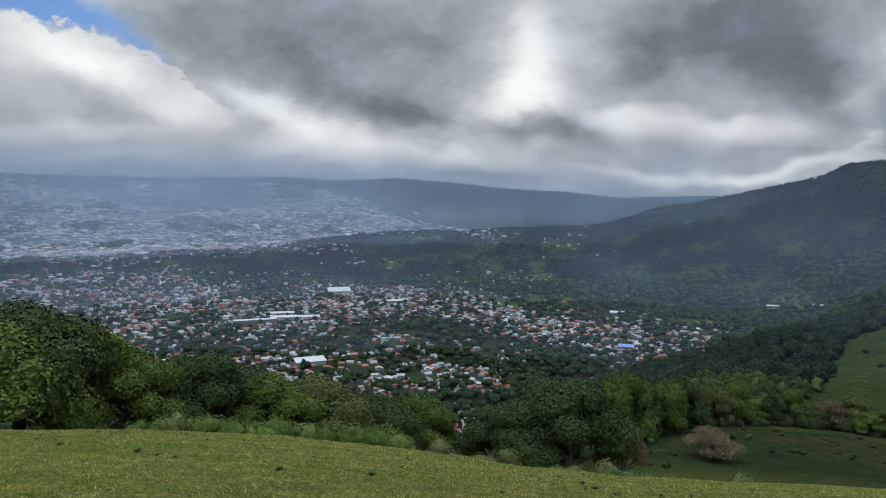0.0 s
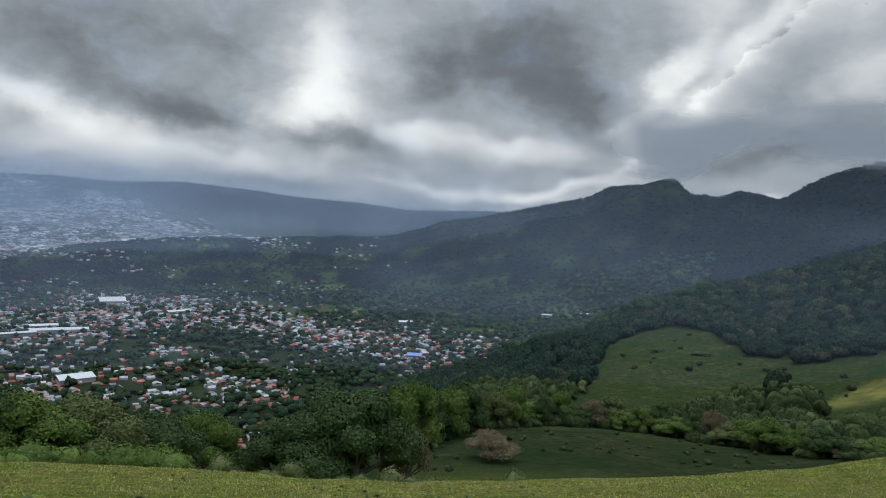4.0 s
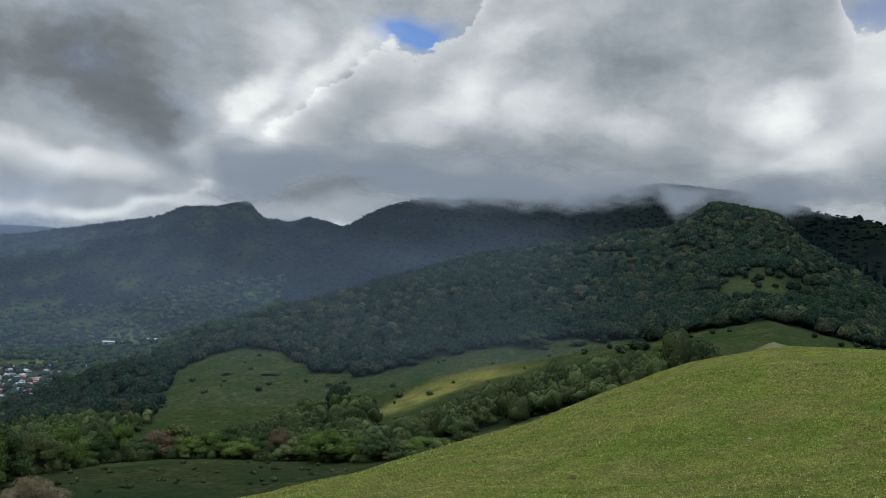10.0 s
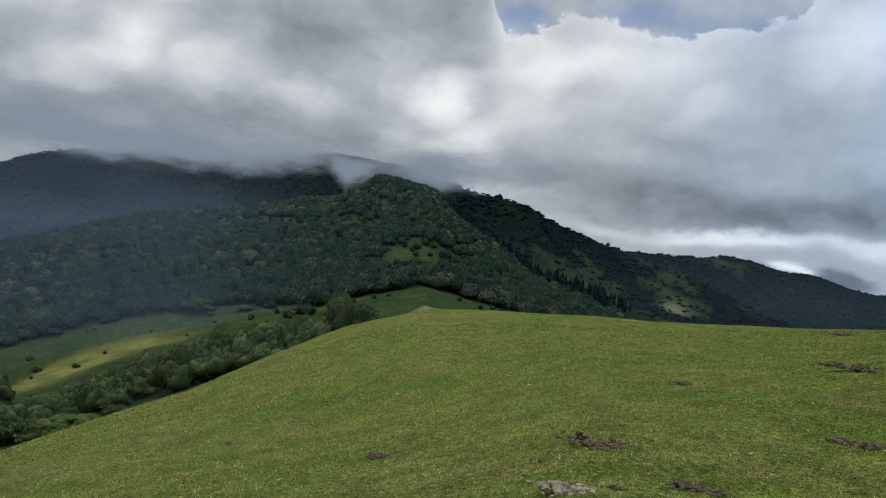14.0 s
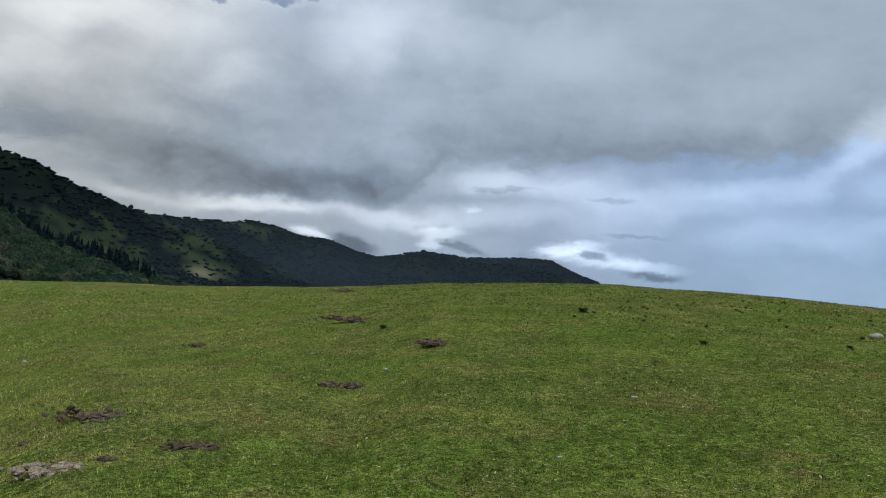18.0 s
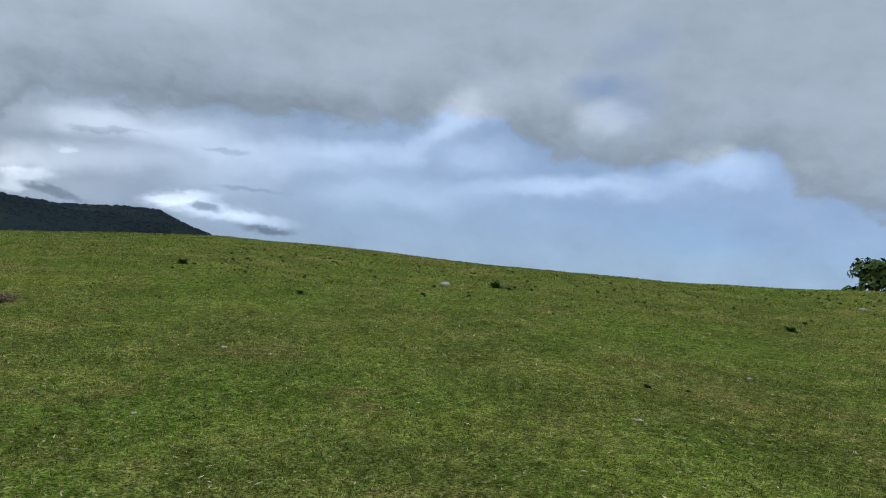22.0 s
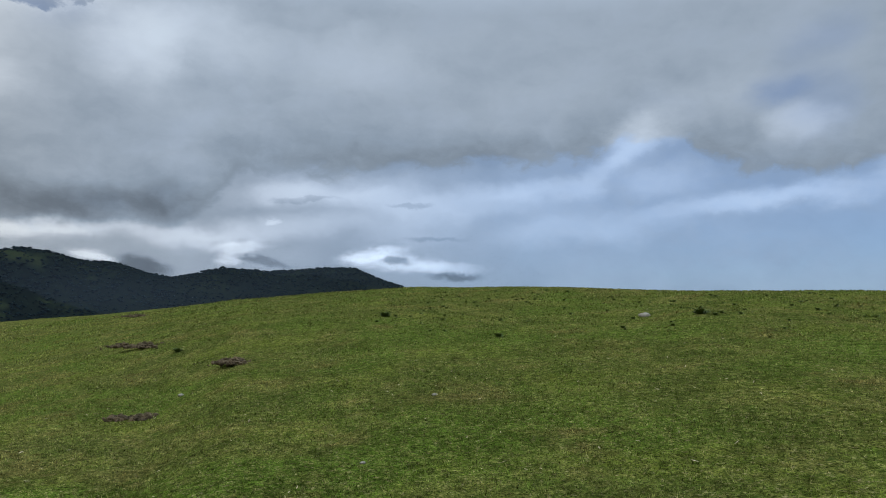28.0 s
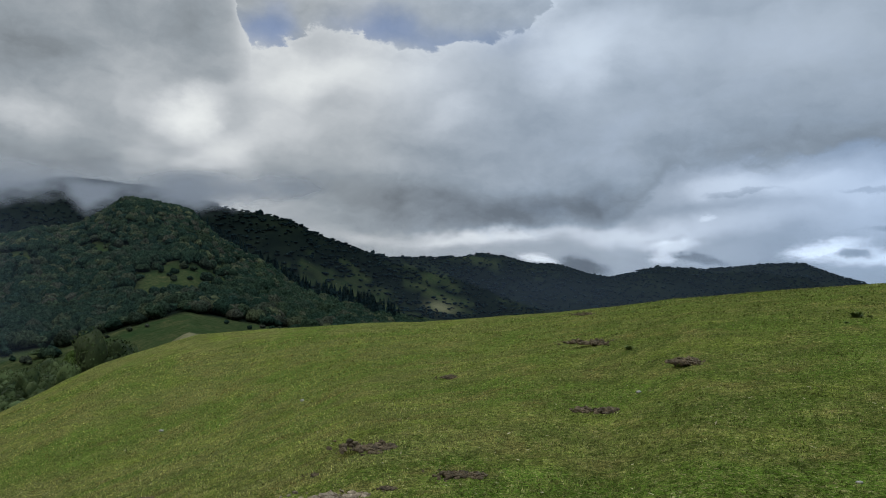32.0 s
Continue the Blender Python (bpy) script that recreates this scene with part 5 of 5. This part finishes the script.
hall(-8.0, -7.5, 46, 40, 5, 10, SHEET, "large white roofed hall above the town", "hall")
hall(-11.3, -9.5, 85, 16, 4, 4, SHEET, "long white plastic covered greenhouse", "greenhouse")
hall(-14.2, -9.7, 70, 10, 4, 14, SHEET, "narrow white plastic covered greenhouse", "greenhouse")
hall(-12.2, -9.2, 40, 14, 4, 8, SHEET, "short white plastic covered greenhouse", "greenhouse")
hall(-10.2, -12.9, 40, 26, 6, 20, SHEET, "white roofed sports hall among the houses", "hall")
hall(-3.5, -8.2, 44, 12, 4, 30, SHEET, "white sheeted shed beside a field", "shed")
hall(14.2, -11.0, 22, 18, 5, 0, BLUE, "bright blue roofed building among houses", "building")
hall(13.4, -8.5, 26, 14, 5, 10, SHEET, "white roofed farm building on the slope", "building")
hall(24.6, -7.2, 40, 8, 4, 0, SHEET, "low white roofed stable beside green fields", "building")
hall(27.2, -6.9, 26, 8, 4, 20, SHEET, "low white roofed farm shed on the slope", "building")


def road(name, rows, width, label):
    """A strip that follows the ground along bearing and distance rows."""
    v, f = [], []
    pts = []
    for (b0, d0), (b1, d1) in zip(rows, rows[1:]):
        for k in range(12):
            u = k / 12
            pts.append(place(b0 + (b1 - b0) * u, d0 + (d1 - d0) * u))
    for k, p in enumerate(pts):
        d = (pts[min(k + 1, len(pts) - 1)] - pts[max(k - 1, 0)])
        s = Vector((d.y, -d.x, 0)).normalized() * width / 2
        v += [p + s + Vector((0, 0, 0.6)), p - s + Vector((0, 0, 0.6)), p - s + Vector((0, 0, -1.5)), p + s + Vector((0, 0, -1.5))]
        if k:
            o = 4 * (k - 1)
            f += [(o, o + 1, o + 5, o + 4), (o + 1, o + 2, o + 6, o + 5), (o + 3, o, o + 4, o + 7)]
    return tagged(new(name, mesh_of(name, [q[:] for q in v], f, TAR, False)), label, "road", kind="structure")


road("road_valley", [(2.3, 560), (2.2, 640), (1.4, 760)], 7, "pale straight street running down into the town")
for k, (b, d) in enumerate(((1.2, 600), (1.0, 625), (1.1, 650), (0.9, 672), (0.6, 700), (1.3, 585), (2.9, 640), (2.8, 690))):
    w, t = HOUSES[(0, 5, 2, 0, 1, 3, 6, 0)[k]]
    ob = new("house")
    part("wall", w, ob)
    part("roof", t, ob)
    ob.location, ob.rotation_euler = place(b, d), (0, 0, 0.1 * k)
    tagged(ob, "small house with a %s roof beside the street" % HOUSE_WORDS[(0, 5, 2, 0, 1, 3, 6, 0)[k]], "house", "houses along the street")


# ---- sheets added for haze, and clouds on the slopes ----
def veil(name, radius, b0, b1, z0, z1, density, mat, label, category, step_b=1.5, rows=44, fade=4):
    """A curved sheet added for haze, also used for cloud; density(bearing, angle) from 0 to 1."""
    b = np.arange(b0, b1 + 0.01, step_b)
    z = np.linspace(z0, z1, rows)
    a = np.radians(b)[:, None]
    x, y = radius * np.sin(a) + 0 * z, radius * np.cos(a) + 0 * z
    zz = z[None] + 0 * x
    n = len(z)
    i, j = np.meshgrid(np.arange(len(b) - 1), np.arange(n - 1), indexing="ij")
    f = np.stack([i * n + j, (i + 1) * n + j, (i + 1) * n + j + 1, i * n + j + 1], -1).reshape(-1, 4)
    me = mesh_of(name, np.stack([x, y, zz], -1).reshape(-1, 3), f, mat)
    e = np.degrees(np.arctan2(zz - EYE, radius))
    ends = np.repeat(step(b, b0, b0 + 4) * step(b1 - b, 0, fade), n)
    dens = np.clip(density(np.repeat(b, n), e.ravel()) * ends, 0, 1)
    at = me.attributes.new("vapour", "FLOAT", "POINT")
    at.data.foreach_set("value", dens.astype(np.float32))
    return tagged(new(name, me), label, category, kind="stuff")


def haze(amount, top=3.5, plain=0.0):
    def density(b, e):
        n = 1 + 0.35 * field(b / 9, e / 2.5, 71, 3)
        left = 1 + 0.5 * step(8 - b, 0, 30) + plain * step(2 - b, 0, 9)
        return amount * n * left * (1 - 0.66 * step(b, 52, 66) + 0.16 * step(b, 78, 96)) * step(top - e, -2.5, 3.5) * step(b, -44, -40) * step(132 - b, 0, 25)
    return density


veil("mist_bank", 275, 8, 80, -90, 60, lambda b, e: haze(0.10, 7.0)(b, e) * (0.25 + 0.75 * step(e, -10, -5)), HAZE_VEIL, "added sheet of faint bluish haze before the near hillside", "mist", fade=30)
veil("mist_bank", 1030, -46, 134, -330, 150, haze(0.075, 3.0), HAZE_VEIL, "added sheet of thin bluish haze over the valley", "mist")
veil("mist_bank", 1480, -46, 134, -330, 230, haze(0.10, 3.0), HAZE_VEIL, "added sheet of thin bluish haze before the mountain slopes", "mist")
veil("mist_bank", 2120, -46, 134, -330, 260, haze(0.11, 2.5, 0.35), HAZE_VEIL, "added sheet of bluish haze beyond the town", "mist")
# the shaft of light is put into this sheet's density
veil("mist_bank", 3000, -46, 60, -330, 260, lambda b, e: haze(0.14, 2.2, 0.35)(b, e) + 0.10 * np.exp(-(((b - 11.5 - 0.8 * e) / 1.6) ** 2)) * step(2.0 - e, 0, 2), HAZE_VEIL, "added sheet of blue haze over the distant city with a faint painted shaft of light", "mist")
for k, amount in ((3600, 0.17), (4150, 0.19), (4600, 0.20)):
    veil("mist_bank", k, -46, 22, -330, 330, haze(amount, 2.4, 0.15), HAZE_VEIL, "added sheet of blue haze before the farthest hills", "mist", fade=3)


def cap(b, e):
    n = field(b / 4.0, e / 1.3, 81, 5)
    fine = field(b / 1.1, e / 0.5, 85, 4)
    low = np.interp(b, [27, 31, 34, 38, 43, 47, 55, 60, 63.5, 65, 68, 72, 76, 79, 83], [5.5, 4.0, 4.1, 6.5, 5.6, 5.2, 5.3, 5.6, 6.6, 5.6, 6.3, 5.9, 6.3, 6.6, 8])
    d = step(e + 0.7 * n + 0.35 * fine, low - 0.55, low + 1.0)
    return 0.97 * d * step(10.2 + 1.5 * n - e, 0, 3.6) * step(b, 26, 31) * step(86 - b, 0, 8)


veil("cloud_bank", 1235, 25, 88, 30, 270, cap, CLOUD, "grey cloud wrapping the mountain tops", "cloud", 0.2, 110)


# ---- pasture: tufts, clods, stones ----
def clod_mound(bearing, angle, size, mat, label, seed):
    """A low ragged heap of crumbled clods, small ones strewn round it."""
    p, d = spot(bearing, angle, 2.0, 60)
    g = np.random.default_rng(seed)
    count = int(110 + 150 * size)
    lobe = g.normal(size=(4, 2)) * np.array([0.42, 0.16]) * size * 0.62
    vs, fs, n = [], [], 0
    for k in range(count):
        strewn = g.uniform() < 0.16
        c = lobe[g.integers(0, 4)] + g.normal(size=2) * size * (0.34 if strewn else 0.12)
        away = min(np.hypot(*(lobe - c).T)) / size
        s = size * g.uniform(0.022, 0.07) * (0.5 if strewn else 1.0) + 0.004
        lift = max(0.0, 0.10 - 0.45 * away) * size * g.uniform(0.2, 1.0)
        v = ICO1[0] * (1 + g.uniform(-0.38, 0.38, (12, 1))) * s * g.uniform(0.6, 1.3, 3) * np.array([1, 1, 0.75])
        vs.append(v + np.array([c[0], c[1], lift + 0.25 * s]))
        fs.append(ICO1[1] + n)
        n += 12
    me = mesh_of("soil_mound", np.concatenate(vs), np.concatenate(fs), mat, False)
    ob = new("soil_mound", me)
    ob.location, ob.rotation_euler = p, (0, 0, g.uniform(-0.25, 0.25) - radians(bearing))
    return tagged(ob, label, "soil mound", "mounds on the pasture")


MOUNDS = [(108.7, -5.13, 0.50), (102.7, -8.88, 0.42), (102.5, -3.91, 0.6), (91.7, -6.65, 0.36), (70.2, -14.74, 0.3), (85.3, -11.81, 0.42), (59.1, -14.5, 0.25), (101.5, -1.77, 0.6), (92.3, -13.86, 0.27), (87.4, -14.71, 0.1), (81.7, -13.68, 0.12)]
for k, (b, e, s) in enumerate(MOUNDS):
    clod_mound(b, e, 1.6 * s, SOIL, "low heap of dark brown dried dung in grass", 300 + k)
clod_mound(83.4, -15.66, 0.66, PALE_SOIL, "pale heap of dry crumbled soil in grass", 330)


def stone(bearing, angle, size, seed, flat=0.5):
    p, d = spot(bearing, angle, 2.0, 60)
    g = np.random.default_rng(seed)
    v = ICO2[0] * (1 + g.uniform(-0.14, 0.14, (len(ICO2[0]), 1))) * size / 2 * np.array([1.3, 0.9, flat])
    ob = new("stone", mesh_of("stone", v, ICO2[1], STONE))
    ob.location, ob.rotation_euler = p + Vector((0, 0, size * 0.08)), (0, 0, g.uniform(0, 3))
    return tagged(ob, "small pale stone lying in the grass", "stone", "stones on the pasture")


for k, (b, e, s) in enumerate(((70.7, -10.1, 0.16), (138.3, -1.29, 0.28), (167, 0.2, 0.18), (169, 0.0, 0.16), (80.5, -8.3, 0.14), (105, -7.4, 0.10), (123, -7.5, 0.07), (118, -12.5, 0.05), (152.8, -9.6, 0.06), (160, -5.5, 0.07))):
    stone(b, e, s, 400 + k)


def blades(x, y, z, height, width, lean, g, per):
    """Grass blades, each a bent sliver."""
    n = len(x) * per
    cx, cy, cz, h = (np.repeat(v, per) for v in (x, y, z, height))
    q = g.uniform(0, 2 * np.pi, n)
    off = 0.35 * h
    cx, cy = cx + off * g.normal(size=n) * 0.5, cy + off * g.normal(size=n) * 0.5
    h = h * g.uniform(0.6, 1.2, n)
    w = np.repeat(np.broadcast_to(width, len(x)), per) * g.uniform(0.7, 1.3, n)
    l = h * lean * g.uniform(0.3, 1.2, n)
    dx, dy = np.cos(q), np.sin(q)
    a = np.stack([cx - dy * w, cy + dx * w, cz - 0.02], -1)
    b = np.stack([cx + dy * w, cy - dx * w, cz - 0.02], -1)
    m = np.stack([cx + dx * l, cy + dy * l, cz + h], -1)
    v = np.stack([a, b, m], 1).reshape(-1, 3)
    return v, np.arange(len(v)).reshape(-1, 3)


def grass():
    g = np.random.default_rng(5)
    n = 260000
    u = g.uniform(0, 1, n)
    # denser towards the hilltop
    r = (1.45 + u * (6.2 - 1.45)) ** 2 * (2.2 / 2.1)
    b = g.uniform(-36, 182, n)
    a = np.radians(b)
    x, y = r * np.sin(a), r * np.cos(a)
    patch = field(x / 0.8, y / 0.8, 91, 3)
    keep = g.uniform(-0.9, 0.9, n) < patch + 0.75
    x, y, b, r, patch = x[keep], y[keep], b[keep], r[keep], patch[keep]
    h = np.clip(0.014 + 0.008 * patch + 0.003 * g.normal(size=len(x)), 0.008, 0.04) * (1 + r / 60)
    v, f = blades(x, y, ground_at(b, r), h * (1 + r / 45), 0.0029 * (1 + r / 7), 1.1, g, 4)
    me = mesh_of("grass", v, f, BLADE, False)
    me.attributes.new("yellowing", "FLOAT", "POINT").data.foreach_set("value", np.repeat(yellowness(b), 12).astype(np.float32))
    tagged(new("grass", me), "short grazed pasture grass with dry blades", "grass", kind="stuff")


grass()


def tuft_mesh(seed):
    """A low leafy weed about 1 m across, its leaves grown from one root."""
    g = np.random.default_rng(seed)
    n = 130
    q, reach, up = g.uniform(0, 6.28, n), g.uniform(0.15, 0.6, n), g.uniform(0.05, 0.5, n)
    tip = np.stack([reach * np.cos(q), reach * np.sin(q), up], -1)
    side = np.stack([-np.sin(q), np.cos(q), 0 * q], -1) * g.uniform(0.05, 0.11, (n, 1)) + tip * 0.65
    v = np.concatenate([[(0, 0, -0.05)], tip, side])
    f = np.stack([np.zeros(n, int), 1 + np.arange(n), 1 + n + np.arange(n)], -1)
    return mesh_of("weed", v, f, WEED, False)


TUFTS = [tuft_mesh(500 + k) for k in range(4)]
NAMED_TUFTS = [(119.2, -1.6, 0.35), (142.1, -1.0, 0.40), (127.7, -3.0, 0.22), (153.3, -7.1, 0.12), (162.7, -1.8, 0.3), (156, -7.0, 0.08), (104.5, -4.3, 0.3), (-12, -20.5, 0.26), (-22, -18.5, 0.3), (-5, -21.0, 0.24), (12, -21.2, 0.22), (-27, -17.5, 0.3)]
g_tuft = np.random.default_rng(77)
spots = [(b, e, s) for b, e, s in NAMED_TUFTS]
for k in range(230):
    b = g_tuft.uniform(118, 180)
    e = float(np.interp(b, [118, 133, 154, 180], [0.3, 0.6, 0.8, 1.9])) - abs(g_tuft.normal(0, 1.3)) - 0.03
    spots.append((b, e, g_tuft.uniform(0.05, 0.15)))
for k in range(70):
    b = g_tuft.uniform(-33, 30)
    e = float(np.interp(b, [-35, 0, 14, 30], [-15.5, -19.1, -19.9, -18.3])) - abs(g_tuft.normal(0, 1.2)) - 0.1
    spots.append((b, e, g_tuft.uniform(0.08, 0.2)))
for k, (b, e, s) in enumerate(spots):
    p, d = spot(b, e, 2.0, 60)
    ob = new("weed_tuft", TUFTS[k % 4])
    ob.location, ob.scale, ob.rotation_euler = p, (s, s, s * 0.75), (0, 0, k * 1.3)
    tagged(ob, "small dark green weed tuft in the pasture", "weed", "weed tufts on the pasture")


# shrubs at the foot of the hedge row and along the pasture edge
def shrubs(name, rows, count, width, seed, label, mat="thicket"):
    g = np.random.default_rng(seed)
    b = g.uniform(rows[0], rows[1], count)
    line, lo, hi = rows[2:]
    r = line_at(line, b)[0] + g.uniform(lo, hi, count)
    stand(name, (b, r), SHRUBS, width, (0.7, 1.1), LEAF[mat], label, "shrubs", lift=-0.1)


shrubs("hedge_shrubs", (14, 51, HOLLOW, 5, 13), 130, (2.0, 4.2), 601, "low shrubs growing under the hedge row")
shrubs("edge_shrubs", (-36, -2, BROW, 7, 17), 60, (1.0, 3.4), 602, "low bright green shrubs along the pasture's lower edge", "green")
shrubs("edge_brush", (-36, 24, BROW, 8, 20), 80, (0.8, 2.6), 605, "low olive brush along the pasture's lower edge", "olive")
shrubs("meadow_shrubs", (28, 66, FOOT, 10, 130), 60, (1.0, 4.0), 603, "scattered shrubs on the hillside meadow")
shrubs("hollow_shrubs", (16, 44, HOLLOW, -34, 2), 70, (0.5, 1.6), 604, "small shrubs dotted over the hollow pasture")


def litter():
    """Bits of dry straw and leaf lying in the grass."""
    g = np.random.default_rng(9)
    n = 2200
    b, r = g.uniform(-34, 180, n), 2.5 + 22 * g.uniform(0, 1, n) ** 1.4
    a = np.radians(b)
    c = np.stack([r * np.sin(a), r * np.cos(a), ground_at(b, r) + 0.022], -1)
    q = g.uniform(0, 6.28, n)
    u = np.stack([np.cos(q), np.sin(q), g.uniform(-0.2, 0.5, n)], -1) * (g.uniform(0.008, 0.03, n) * (1 + r / 30))[:, None]
    w = np.stack([-np.sin(q), np.cos(q), g.uniform(-0.3, 0.3, n)], -1) * (g.uniform(0.003, 0.008, n) * (1 + r / 30))[:, None]
    v = np.stack([c - u, c + w, c + u, c - w], 1).reshape(-1, 3)
    tagged(new("dry_straw", mesh_of("dry_straw", v, np.arange(4 * n).reshape(-1, 4), STRAW, False)), "bits of pale dry straw scattered in grass", "straw", kind="stuff")


litter()


def pines():
    """The dark belt of conifers down the far side of the near hill."""
    g = np.random.default_rng(31)
    vs, fs, n = [], [], 0
    for k in range(170):
        u = g.uniform(0, 1)
        b = 73.2 + 13.5 * u + g.normal(0, 0.5)
        d = float(np.interp(b, [72, 76, 80, 84, 88], [840, 720, 610, 510, 440])) + g.normal(0, 14)
        p = place(b, d)
        h, w = g.uniform(9, 15), g.uniform(2.2, 3.4)
        for level in range(4):
            z0, rad = p.z + h * (0.12 + 0.22 * level), w * (1 - 0.22 * level)
            q = np.linspace(0, 2 * np.pi, 8)[:-1] + g.uniform(0, 1)
            ring = np.stack([p.x + rad * np.cos(q) * g.uniform(0.8, 1.2, 7), p.y + rad * np.sin(q) * g.uniform(0.8, 1.2, 7), np.full(7, z0)], -1)
            vs.append(np.concatenate([ring, [[p.x, p.y, z0 + 0.34 * h]]]))
            fs.append(np.array([(i, (i + 1) % 7, 7) for i in range(7)]) + n)
            n += 8
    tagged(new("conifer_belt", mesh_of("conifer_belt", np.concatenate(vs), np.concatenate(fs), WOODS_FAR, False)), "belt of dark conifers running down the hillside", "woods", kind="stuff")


pines()


def boundary_hedge():
    """The hedge that climbs the slope beside the hillside meadow."""
    g = np.random.default_rng(44)
    d = np.linspace(250, 430, 46) + g.normal(0, 1.5, 46)
    b = 27.35 + 0.5 * np.sin(d / 60) * 0.4 + g.normal(0, 0.06, 46)
    stand("boundary_hedge", (b, d), SHRUBS, (2.5, 4.5), (0.8, 1.2), LEAF["olive"], "olive brown hedge climbing the slope beside the meadow", "hedge", lift=0.0)


boundary_hedge()
